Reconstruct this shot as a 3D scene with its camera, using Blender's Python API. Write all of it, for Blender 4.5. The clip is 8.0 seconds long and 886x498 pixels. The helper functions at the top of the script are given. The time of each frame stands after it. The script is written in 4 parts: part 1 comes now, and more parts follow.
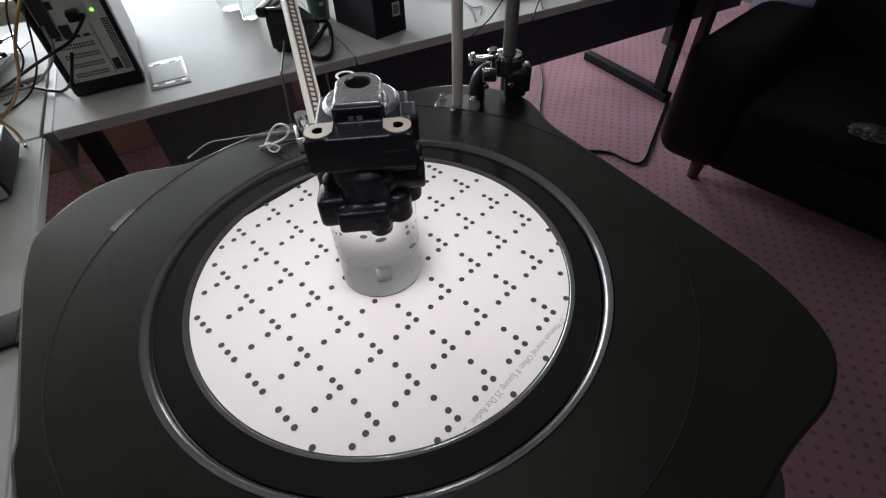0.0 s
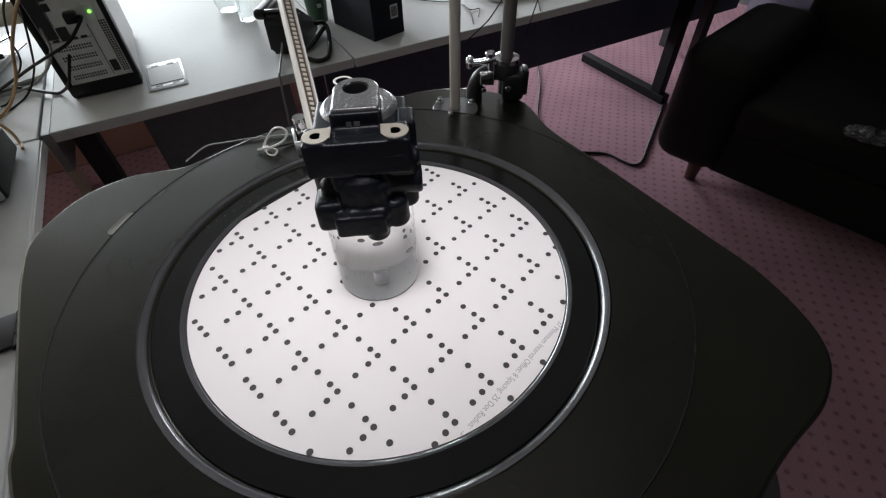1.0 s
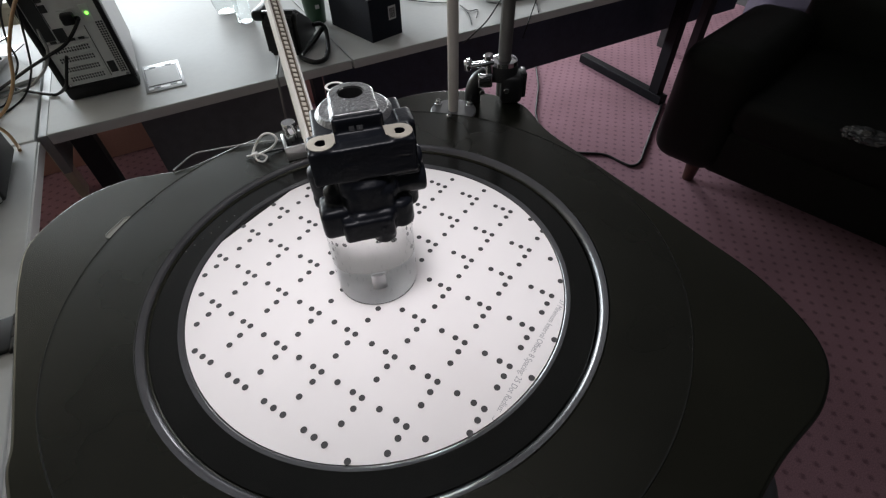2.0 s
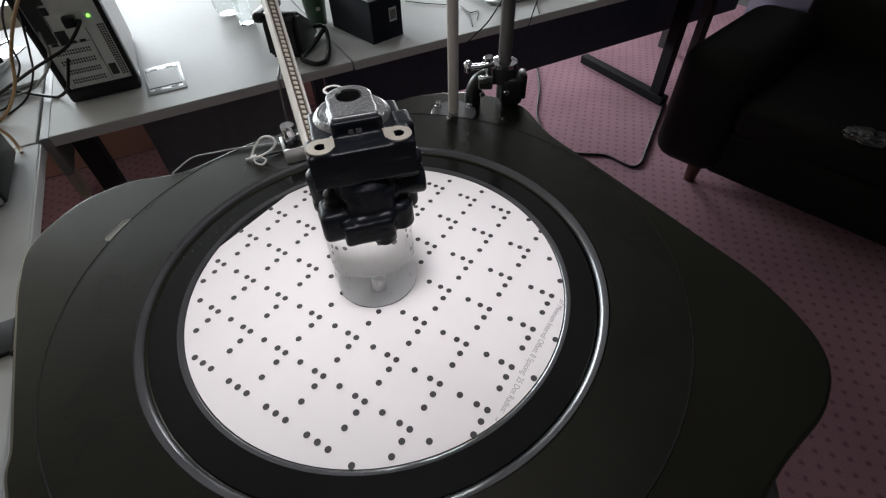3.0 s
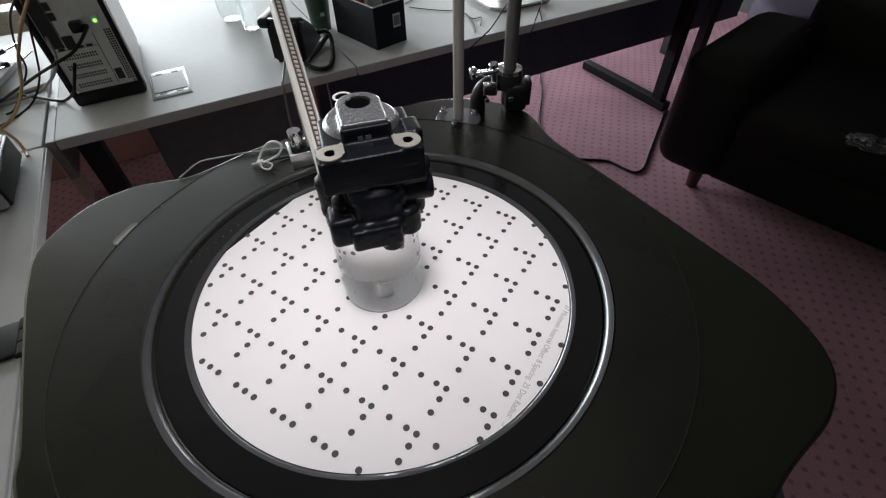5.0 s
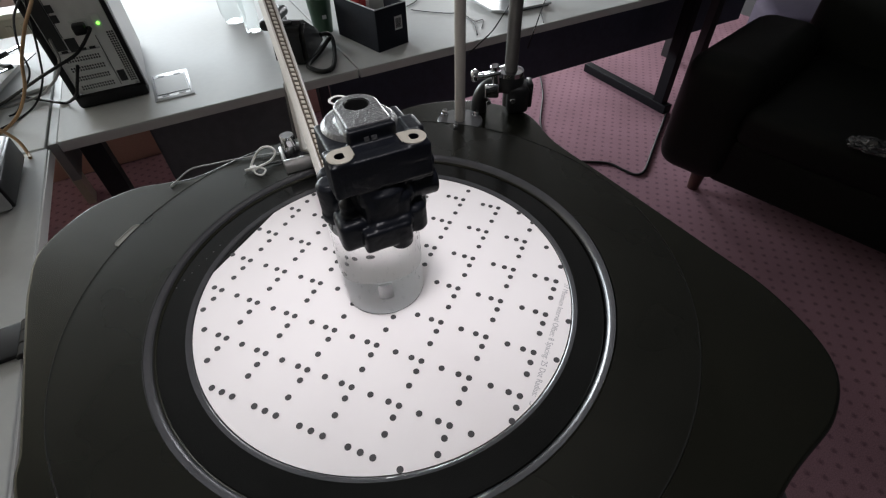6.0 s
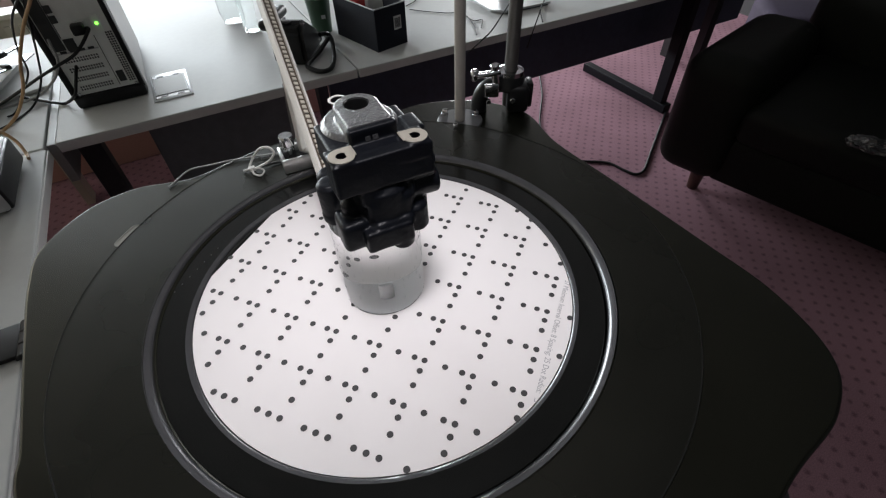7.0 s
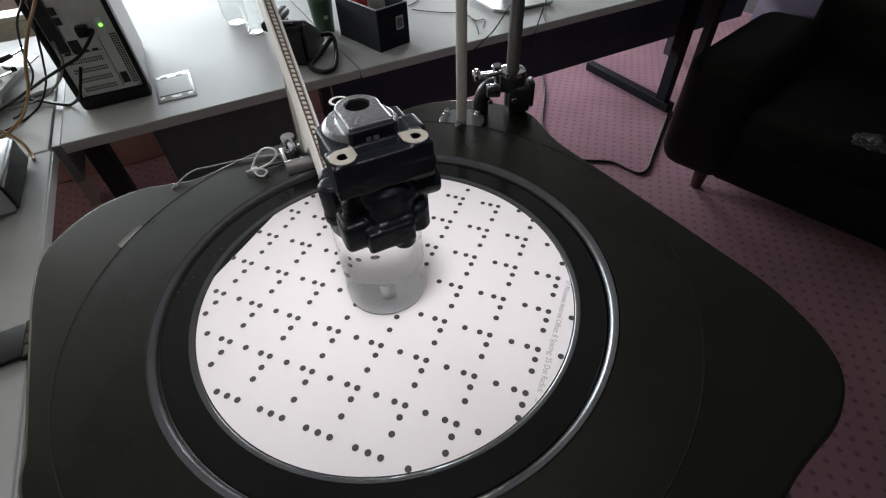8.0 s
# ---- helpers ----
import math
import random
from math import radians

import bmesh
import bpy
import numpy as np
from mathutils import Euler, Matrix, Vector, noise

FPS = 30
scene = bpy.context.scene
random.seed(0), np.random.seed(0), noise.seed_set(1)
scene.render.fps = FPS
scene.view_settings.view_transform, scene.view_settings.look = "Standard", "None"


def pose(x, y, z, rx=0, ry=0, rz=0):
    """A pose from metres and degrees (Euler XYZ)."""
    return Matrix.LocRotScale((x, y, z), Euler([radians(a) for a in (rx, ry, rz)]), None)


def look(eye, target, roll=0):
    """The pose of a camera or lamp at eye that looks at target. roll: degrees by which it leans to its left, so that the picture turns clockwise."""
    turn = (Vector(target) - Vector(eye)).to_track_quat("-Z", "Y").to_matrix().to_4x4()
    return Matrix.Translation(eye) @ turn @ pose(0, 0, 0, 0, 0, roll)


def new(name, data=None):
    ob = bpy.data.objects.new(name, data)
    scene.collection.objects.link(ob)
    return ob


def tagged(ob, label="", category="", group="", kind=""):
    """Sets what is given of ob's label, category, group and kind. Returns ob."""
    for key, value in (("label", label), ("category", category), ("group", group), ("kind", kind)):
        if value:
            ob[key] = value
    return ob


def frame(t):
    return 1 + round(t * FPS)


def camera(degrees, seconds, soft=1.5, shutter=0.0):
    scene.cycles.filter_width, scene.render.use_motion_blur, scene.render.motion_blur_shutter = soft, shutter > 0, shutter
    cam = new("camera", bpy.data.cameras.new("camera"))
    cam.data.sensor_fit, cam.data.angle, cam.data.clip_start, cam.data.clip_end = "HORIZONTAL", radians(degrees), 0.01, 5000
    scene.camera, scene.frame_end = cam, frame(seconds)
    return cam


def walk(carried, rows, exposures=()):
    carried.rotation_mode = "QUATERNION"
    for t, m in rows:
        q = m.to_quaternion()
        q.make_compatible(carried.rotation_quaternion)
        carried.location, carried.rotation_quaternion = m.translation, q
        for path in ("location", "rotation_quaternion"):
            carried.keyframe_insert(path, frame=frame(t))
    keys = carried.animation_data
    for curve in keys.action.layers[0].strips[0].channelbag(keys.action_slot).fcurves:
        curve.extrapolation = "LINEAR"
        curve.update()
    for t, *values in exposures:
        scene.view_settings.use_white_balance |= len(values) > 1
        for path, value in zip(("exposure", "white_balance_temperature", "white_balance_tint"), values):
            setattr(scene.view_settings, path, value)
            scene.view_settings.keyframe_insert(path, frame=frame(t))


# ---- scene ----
cam = camera(87.87, 8.0, soft=1.25)

walk(cam, [
    (0, pose(0.0508, -0.2577, 1.2342, 43.797, 1.455, -1.411)),
    (0.5, pose(0.0512, -0.2573, 1.2353, 43.841, 1.397, -1.465)),
    (1, pose(0.0515, -0.2568, 1.2366, 43.909, 1.308, -1.574)),
    (1.5, pose(0.0511, -0.2561, 1.2379, 43.932, 1.167, -1.794)),
    (3, pose(0.0532, -0.2534, 1.2388, 44.051, 1.403, -1.679)),
    (3.5, pose(0.0508, -0.2542, 1.2405, 44.227, 1.366, -1.681)),
    (4, pose(0.0495, -0.2545, 1.2400, 44.407, 1.371, -1.605)),
    (4.5, pose(0.0491, -0.2543, 1.2410, 44.482, 1.314, -1.533)),
    (6, pose(0.0489, -0.2542, 1.2404, 44.883, 1.348, -1.240)),
    (6.5, pose(0.0479, -0.2541, 1.2399, 44.924, 1.376, -1.403)),
    (7, pose(0.0478, -0.2535, 1.2396, 44.872, 1.390, -1.396)),
    (7.5, pose(0.0486, -0.2538, 1.2399, 44.786, 1.523, -1.341)),
    (8, pose(0.0492, -0.2538, 1.2405, 44.832, 1.751, -1.191)),
], exposures=[(0, 0.0), (8, 0.0)])

ZP = 0.945            # height of the dotted sheet on the turntable
ZD = 0.72             # desk height
ROOM_TURN = 27.6      # the desks and walls stand turned by this
ROOM = pose(0, 0, 0, 0, 0, ROOM_TURN)

# ---- world and light ----
world = bpy.data.worlds.new("sky")
scene.world = world
world.use_nodes = True
wt = world.node_tree
sky = wt.nodes.new("ShaderNodeTexSky")
sky.sky_type, sky.sun_disc = "NISHITA", False
sky.sun_elevation, sky.sun_rotation = radians(35), radians(150)
wt.links.new(sky.outputs[0], wt.nodes["Background"].inputs[0])
wt.nodes["Background"].inputs[1].default_value = 0.12

sun_data = bpy.data.lights.new("sun", "SUN")
sun_data.energy, sun_data.angle, sun_data.color = 1.0, radians(10), (1.0, 0.96, 0.9)
sun = new("sun", sun_data)
sun.matrix_world = look((0, 0, 5), (1.5, 2.6, 0))


def window_light(name, m, width, height, watts, color):
    lamp = bpy.data.lights.new(name, "AREA")
    lamp.shape, lamp.size, lamp.size_y, lamp.energy, lamp.color = "RECTANGLE", width - 0.1, height - 0.1, watts, color
    ob = new(name, lamp)
    ob.matrix_world = m
    return ob


WALL_V = 4.5          # the wall behind the desks
WALL_U = 3.6          # the wall behind the armchair
WIN_U0, WIN_U1, WIN_Z0, WIN_Z1 = -2.2, 0.7, 0.85, 2.2
RIGHT_U0, RIGHT_U1, RIGHT_Z0, RIGHT_Z1 = 2.5, 3.55, 0.30, 2.1
window_light("window_skylight", ROOM @ pose((WIN_U0 + WIN_U1) / 2, WALL_V + 0.16, (WIN_Z0 + WIN_Z1) / 2, -90, 0, 0), WIN_U1 - WIN_U0, WIN_Z1 - WIN_Z0, 226, (0.885, 0.955, 1.0))
# the corner opening is unseen, added to light the carpet near the armchair
window_light("corner_carpet_fill", ROOM @ pose((RIGHT_U0 + RIGHT_U1) / 2, WALL_V + 0.16, (RIGHT_Z0 + RIGHT_Z1) / 2, -90, 0, 0), RIGHT_U1 - RIGHT_U0, RIGHT_Z1 - RIGHT_Z0, 120, (0.95, 0.97, 1.0))

# unseen lamp added high over the turntable to brighten the dotted sheet
lamp_data = bpy.data.lights.new("sheet_fill_lamp", "AREA")
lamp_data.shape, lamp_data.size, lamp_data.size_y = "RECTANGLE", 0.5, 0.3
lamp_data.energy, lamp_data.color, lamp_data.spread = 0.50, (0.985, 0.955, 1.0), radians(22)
sheet_fill_lamp = new("sheet_fill_lamp", lamp_data)
sheet_fill_lamp.matrix_world = look((0.02, -0.22, 2.25), (0.0, 0.0, 0.945))


# ---- materials ----
def material(name, color, rough=0.5, metal=0.0, vary=0.12, scale=40.0, bump=0.0, bump_scale=300.0,
             second=None, spec=0.5, coat=0.0, rough_vary=0.08, stain=4.0, sheen=(1, 1, 1)):
    m = bpy.data.materials.new(name)
    m.use_nodes = True
    nt = m.node_tree
    bsdf = nt.nodes["Principled BSDF"]
    link = nt.links.new
    tc = nt.nodes.new("ShaderNodeTexCoord")
    fine = nt.nodes.new("ShaderNodeTexNoise")
    fine.inputs["Scale"].default_value, fine.inputs["Detail"].default_value = scale, 5
    wide = nt.nodes.new("ShaderNodeTexNoise")
    wide.inputs["Scale"].default_value, wide.inputs["Detail"].default_value = stain, 3
    link(tc.outputs["Object"], fine.inputs["Vector"])
    link(tc.outputs["Object"], wide.inputs["Vector"])
    add = nt.nodes.new("ShaderNodeMath")
    add.operation = "ADD"
    link(fine.outputs["Fac"], add.inputs[0])
    link(wide.outputs["Fac"], add.inputs[1])
    ramp = nt.nodes.new("ShaderNodeMapRange")
    ramp.inputs["From Min"].default_value, ramp.inputs["From Max"].default_value = 0.6, 1.4
    link(add.outputs[0], ramp.inputs["Value"])
    mix = nt.nodes.new("ShaderNodeMix")
    mix.data_type = "RGBA"
    a = [c * (1 - vary) for c in color]
    b = second if second else [min(1.0, c * (1 + vary)) for c in color]
    mix.inputs["A"].default_value = (*a, 1)
    mix.inputs["B"].default_value = (*b, 1)
    link(ramp.outputs[0], mix.inputs["Factor"])
    link(mix.outputs["Result"], bsdf.inputs["Base Color"])
    rr = nt.nodes.new("ShaderNodeMapRange")
    rr.inputs["To Min"].default_value, rr.inputs["To Max"].default_value = max(0.02, rough - rough_vary), min(1, rough + rough_vary)
    link(wide.outputs["Fac"], rr.inputs["Value"])
    link(rr.outputs[0], bsdf.inputs["Roughness"])
    bsdf.inputs["Metallic"].default_value = metal
    bsdf.inputs["Specular IOR Level"].default_value = spec
    bsdf.inputs["Specular Tint"].default_value = (*sheen, 1)
    bsdf.inputs["Coat Weight"].default_value = coat
    if bump:
        grain = nt.nodes.new("ShaderNodeTexNoise")
        grain.inputs["Scale"].default_value, grain.inputs["Detail"].default_value = bump_scale, 4
        link(tc.outputs["Object"], grain.inputs["Vector"])
        bn = nt.nodes.new("ShaderNodeBump")
        bn.inputs["Strength"].default_value, bn.inputs["Distance"].default_value = bump, 0.001
        link(grain.outputs["Fac"], bn.inputs["Height"])
        link(bn.outputs[0], bsdf.inputs["Normal"])
    return m


def glass(name, ior=1.49, rough=0.0, color=(1, 1, 1)):
    m = bpy.data.materials.new(name)
    m.use_nodes = True
    bsdf = m.node_tree.nodes["Principled BSDF"]
    bsdf.inputs["Base Color"].default_value = (*color, 1)
    bsdf.inputs["Transmission Weight"].default_value = 1
    bsdf.inputs["Roughness"].default_value = rough
    bsdf.inputs["IOR"].default_value = ior
    return m


def glow(name, color, strength):
    m = bpy.data.materials.new(name)
    m.use_nodes = True
    bsdf = m.node_tree.nodes["Principled BSDF"]
    bsdf.inputs["Base Color"].default_value = (*color, 1)
    bsdf.inputs["Emission Color"].default_value = (*color, 1)
    bsdf.inputs["Emission Strength"].default_value = strength
    return m


def carpet_material():
    m = material("carpet", (0.36, 0.205, 0.245), 0.95, vary=0.38, scale=300, bump=1.0, bump_scale=380, spec=0.1, stain=2.0)
    nt = m.node_tree
    link = nt.links.new
    bsdf = nt.nodes["Principled BSDF"]
    base = bsdf.inputs["Base Color"].links[0].from_socket
    tc = nt.nodes.new("ShaderNodeTexCoord")
    mp = nt.nodes.new("ShaderNodeMapping")
    mp.inputs["Rotation"].default_value = (0, 0, radians(45))
    mp.inputs["Scale"].default_value = (25, 25, 25)
    link(tc.outputs["Object"], mp.inputs["Vector"])
    wob = nt.nodes.new("ShaderNodeTexNoise")
    wob.inputs["Scale"].default_value = 9
    link(mp.outputs[0], wob.inputs["Vector"])
    fr = nt.nodes.new("ShaderNodeVectorMath")
    fr.operation = "FRACTION"
    link(mp.outputs[0], fr.inputs[0])
    dist = nt.nodes.new("ShaderNodeVectorMath")
    dist.operation = "DISTANCE"
    sep = nt.nodes.new("ShaderNodeSeparateXYZ")
    com = nt.nodes.new("ShaderNodeCombineXYZ")
    link(fr.outputs[0], sep.inputs[0])
    link(sep.outputs[0], com.inputs[0])
    link(sep.outputs[1], com.inputs[1])
    link(com.outputs[0], dist.inputs[0])
    dist.inputs[1].default_value = (0.5, 0.5, 0)
    ad = nt.nodes.new("ShaderNodeMath")
    ad.operation = "MULTIPLY_ADD"
    link(wob.outputs["Fac"], ad.inputs[0])
    ad.inputs[1].default_value = 0.34
    link(dist.outputs["Value"], ad.inputs[2])
    st = nt.nodes.new("ShaderNodeMapRange")
    st.inputs["From Min"].default_value, st.inputs["From Max"].default_value = 0.25, 0.42
    st.inputs["To Min"].default_value, st.inputs["To Max"].default_value = 0.48, 0.0
    link(ad.outputs[0], st.inputs["Value"])
    mx = nt.nodes.new("ShaderNodeMix")
    mx.data_type = "RGBA"
    link(st.outputs[0], mx.inputs["Factor"])
    link(base, mx.inputs["A"])
    mx.inputs["B"].default_value = (0.05, 0.025, 0.045, 1)
    link(mx.outputs["Result"], bsdf.inputs["Base Color"])
    return m


CARPET = carpet_material()
WALL = material("wall_paint", (0.27, 0.26, 0.24), 0.85, vary=0.05, scale=8, bump=0.15, bump_scale=180)
# unseen west wall, bright cream so it throws warm light onto the left side
WALL_BOUNCE = material("bounce_wall_cream", (0.78, 0.71, 0.58), 0.85, vary=0.05, scale=8, bump=0.15, bump_scale=180)
# east and south walls, out of view, toned dark to keep bounced light down
WALL_LOW_BOUNCE = material("low_bounce_wall", (0.09, 0.09, 0.093), 0.85, vary=0.1, scale=6)
CEILING = material("ceiling_paint", (0.20, 0.20, 0.194), 0.9, vary=0.04, scale=20)
UNDER_DESK_BROWN = material("under_desk_dim_brown", (0.50, 0.29, 0.24), 0.9, vary=0.1, scale=120, bump=0.3, bump_scale=700)
FRAME = material("window_frame_paint", (0.75, 0.75, 0.74), 0.5, vary=0.04)
DESK = material("white_laminate", (0.64, 0.645, 0.635), 0.55, vary=0.035, scale=60, stain=3, spec=0.12)
DESK_EDGE = material("grey_edge_band", (0.72, 0.71, 0.69), 0.5, vary=0.05)
BLACK_STEEL = material("black_steel", (0.02, 0.02, 0.022), 0.42, vary=0.3, bump=0.1, bump_scale=700)
FELT = material("black_felt", (0.018, 0.020, 0.028), 0.85, vary=0.3, scale=200, bump=0.3, bump_scale=900, spec=0.2)
PANEL_GREY = material("dark_grey_panel", (0.16, 0.17, 0.18), 0.6, vary=0.2, bump=0.1)
FLANGE = material("grey_flange_steel", (0.07, 0.07, 0.072), 0.33, vary=0.15, scale=80)
FOOT_STEEL = material("matt_black_steel", (0.007, 0.007, 0.009), 0.5, vary=0.3, spec=0.15)
CLIP = material("matt_black_clip", (0.016, 0.015, 0.017), 0.5, vary=0.2, spec=0.3)
BLACK_PANEL = material("black_panel", (0.036, 0.050, 0.072), 0.6, vary=0.3, bump=0.1)
TABLE_BLACK = material("satin_black_plate", (0.0036, 0.0038, 0.0024), 0.24, vary=0.35, scale=30, bump=0.02, bump_scale=900, rough_vary=0.07, stain=7, spec=0.42, sheen=(1, 0.98, 0.80))
RING_BLACK = material("black_acrylic_ring", (0.0050, 0.0052, 0.0042), 0.28, vary=0.35, scale=25, rough_vary=0.08, stain=9, spec=0.30, sheen=(1, 0.99, 0.84))
RING_EDGE = material("ring_edge_gloss", (0.006, 0.006, 0.005), 0.4, vary=0.5, scale=60, spec=0.22)
PLATTER_BLACK = material("gloss_black_platter", (0.0050, 0.0052, 0.0048), 0.16, vary=0.3, scale=25, rough_vary=0.05, spec=0.28)
EDGE_POLISH = material("polished_edge", (0.055, 0.055, 0.060), 0.20, metal=0.28, vary=0.2, scale=50, spec=0.9, coat=0.3, rough_vary=0.05)
PAPER = material("white_paper", (0.765, 0.733, 0.728), 0.75, vary=0.02, scale=25, bump=0.03, bump_scale=1200, stain=6)
INK = material("printed_ink", (0.035, 0.033, 0.034), 0.6, vary=0.2, scale=900)
TEXT_INK = material("printed_text", (0.36, 0.355, 0.36), 0.7, vary=0.1)
ACRYLIC = glass("clear_acrylic")
GLASS = glass("drinking_glass", 1.40, 0.0, (0.93, 0.95, 0.95))
FOOT_REFLECTION = material("pale_foot_reflection", (0.90, 0.90, 0.91), 0.3, vary=0.03, scale=120)
PIN = material("brushed_steel", (0.55, 0.55, 0.56), 0.35, metal=1.0, vary=0.08, scale=200)
CAST = material("black_cast_paint", (0.0048, 0.0056, 0.0084), 0.38, vary=0.4, scale=60, bump=0.22, bump_scale=420, rough_vary=0.14, spec=0.2)
# same black paint, rough-cast, with the sky's shine on top put into the colour
CAST_ROUGH_LIT = material("rough_cast_sky_lit", (0.045, 0.045, 0.047), 0.30, vary=0.4, scale=160, bump=0.8, bump_scale=560, rough_vary=0.1, spec=0.8, coat=0.5)
MACHINED = material("machined_steel_face", (0.50, 0.46, 0.39), 0.45, metal=0.6, vary=0.12, scale=90)
BORE = material("bored_steel", (0.15, 0.15, 0.15), 0.35, metal=0.9, vary=0.3, scale=80)
ALU = material("anodised_aluminium", (0.72, 0.70, 0.66), 0.4, metal=0.0, vary=0.05, scale=80)
BRUSHED = material("brushed_aluminium", (0.50, 0.50, 0.49), 0.34, metal=0.75, vary=0.12, scale=150)
LED_TAPE = material("led_tape", (0.10, 0.075, 0.05), 0.6, vary=0.2, scale=200)
LED_CHIP = material("led_chip", (0.62, 0.58, 0.50), 0.5, vary=0.05)
CHROME = material("chrome", (0.62, 0.62, 0.64), 0.14, metal=1.0, vary=0.06, scale=60)
TIE = material("white_nylon", (0.72, 0.71, 0.68), 0.45, vary=0.05)
GREY_CABLE = material("grey_cable_sheath", (0.30, 0.30, 0.29), 0.5, vary=0.08)
BLACK_CABLE = material("black_cable_sheath", (0.013, 0.013, 0.014), 0.5, vary=0.2, spec=0.25)
TAN_CABLE = material("tan_cable_sheath", (0.42, 0.25, 0.12), 0.5, vary=0.1)
POST = material("beige_tube", (0.42, 0.39, 0.36), 0.45, vary=0.06, scale=60)
POST_DARK = material("dark_grey_tube", (0.13, 0.125, 0.12), 0.4, metal=0.4, vary=0.1)
PC_BLACK = material("black_plastic", (0.010, 0.010, 0.011), 0.4, vary=0.3, bump=0.15, bump_scale=900, spec=0.32)
PC_STEEL = material("zinc_steel", (0.80, 0.81, 0.78), 0.5, metal=0.0, vary=0.1, scale=40)
PC_DARK = material("pc_recess", (0.025, 0.027, 0.027), 0.55, vary=0.3)
PC_SIDE = material("grey_side_panel", (0.50, 0.50, 0.50), 0.4, vary=0.05)
GREEN_LED = glow("green_led", (0.25, 1.0, 0.1), 2.5)
SOFA = material("black_sofa_cloth", (0.0045, 0.005, 0.0036), 0.62, vary=0.35, scale=12, bump=0.4, bump_scale=600, spec=0.2, rough_vary=0.12)
WOOD_FOOT = material("stained_wood_foot", (0.06, 0.022, 0.016), 0.45, vary=0.25, scale=30)
GREEN_CUP = material("green_plastic", (0.02, 0.075, 0.03), 0.4, vary=0.15)
RED = material("red_plastic", (0.45, 0.02, 0.02), 0.4)
CREAM = material("cream_enamel", (0.62, 0.58, 0.46), 0.45, vary=0.04)
SLOT = material("clear_slot", (0.24, 0.24, 0.215), 0.2, vary=0.1)
PURPLE = material("purple_cloth", (0.030, 0.020, 0.044), 0.85, vary=0.2, scale=30, bump=0.3, bump_scale=500)
SILVER = material("silver_plastic", (0.50, 0.51, 0.52), 0.42, metal=0.2, vary=0.05)
LABEL = material("paper_label", (0.70, 0.70, 0.69), 0.6, vary=0.05)
SHEET = material("paper_sheets", (0.74, 0.74, 0.73), 0.8, vary=0.04)
FOIL = material("dark_foil_bag", (0.10, 0.10, 0.10), 0.2, metal=0.7, vary=0.4, scale=60, bump=0.6, bump_scale=80)


# ---- mesh helpers ----
def part(name, bm, mat, parent=None, label="", smooth=None, m=None):
    me = bpy.data.meshes.new(name)
    bmesh.ops.recalc_face_normals(bm, faces=bm.faces)
    bm.to_mesh(me)
    bm.free()
    me.materials.append(mat)
    if smooth is not None:
        me.polygons.foreach_set("use_smooth", [True] * len(me.polygons))
        me.set_sharp_from_angle(angle=radians(smooth))
    ob = new(name, me)
    if parent is not None:
        ob.parent = parent
    if m is not None:
        ob.matrix_basis = m
    if label:
        ob["label"] = label
    return ob


def thing(name, m, label, category, group=""):
    ob = new(name)
    ob.matrix_basis = m
    ob.empty_display_size = 0.02
    return tagged(ob, label, category, group)


def box(x0, x1, y0, y1, z0, z1, bevel=0.0, bm=None, segs=2):
    b = bmesh.new()
    bmesh.ops.create_cube(b, size=1)
    bmesh.ops.scale(b, vec=(x1 - x0, y1 - y0, z1 - z0), verts=b.verts)
    bmesh.ops.translate(b, vec=((x0 + x1) / 2, (y0 + y1) / 2, (z0 + z1) / 2), verts=b.verts)
    if bevel:
        bmesh.ops.bevel(b, geom=b.edges[:], offset=bevel, segments=segs, affect="EDGES", profile=0.5)
    return join(bm, b)


def join(bm, b):
    if bm is None:
        return b
    me = bpy.data.meshes.new("tmp")
    b.to_mesh(me)
    b.free()
    bm.from_mesh(me)
    bpy.data.meshes.remove(me)
    return bm


def moved(b, m):
    bmesh.ops.transform(b, matrix=m, verts=b.verts)
    return b


def lathe(profile, segs=96, bm=None, closed=False, m=None):
    """Turns a profile of (radius, height) about z."""
    b = bmesh.new()
    rings = []
    for r, z in profile:
        if r < 1e-6:
            rings.append([b.verts.new((0, 0, z))])
        else:
            rings.append([b.verts.new((r * math.cos(k * math.tau / segs), r * math.sin(k * math.tau / segs), z)) for k in range(segs)])
    pairs = list(zip(rings, rings[1:]))
    if closed:
        pairs.append((rings[-1], rings[0]))
    for p, q in pairs:
        for k in range(segs):
            n = (k + 1) % segs
            if len(p) == 1 and len(q) == 1:
                continue
            if len(p) == 1:
                b.faces.new((p[0], q[n], q[k]))
            elif len(q) == 1:
                b.faces.new((p[k], p[n], q[0]))
            else:
                b.faces.new((p[k], p[n], q[n], q[k]))
    if m is not None:
        moved(b, m)
    return join(bm, b)


def cyl(r, z0, z1, bevel=0.0, segs=32, bm=None, m=None, r2=None):
    t = r if r2 is None else r2
    if bevel:
        prof = [(0, z0), (r - bevel, z0), (r, z0 + bevel), (t, z1 - bevel), (t - bevel, z1), (0, z1)]
    else:
        prof = [(0, z0), (r, z0), (t, z1), (0, z1)]
    return lathe(prof, segs, bm, m=m)


def ball(r, bm=None, m=None, segs=20):
    prof = [(r * math.sin(k * math.pi / 12), -r * math.cos(k * math.pi / 12)) for k in range(13)]
    prof[0], prof[-1] = (0, -r), (0, r)
    return lathe(prof, segs, bm, m=m)


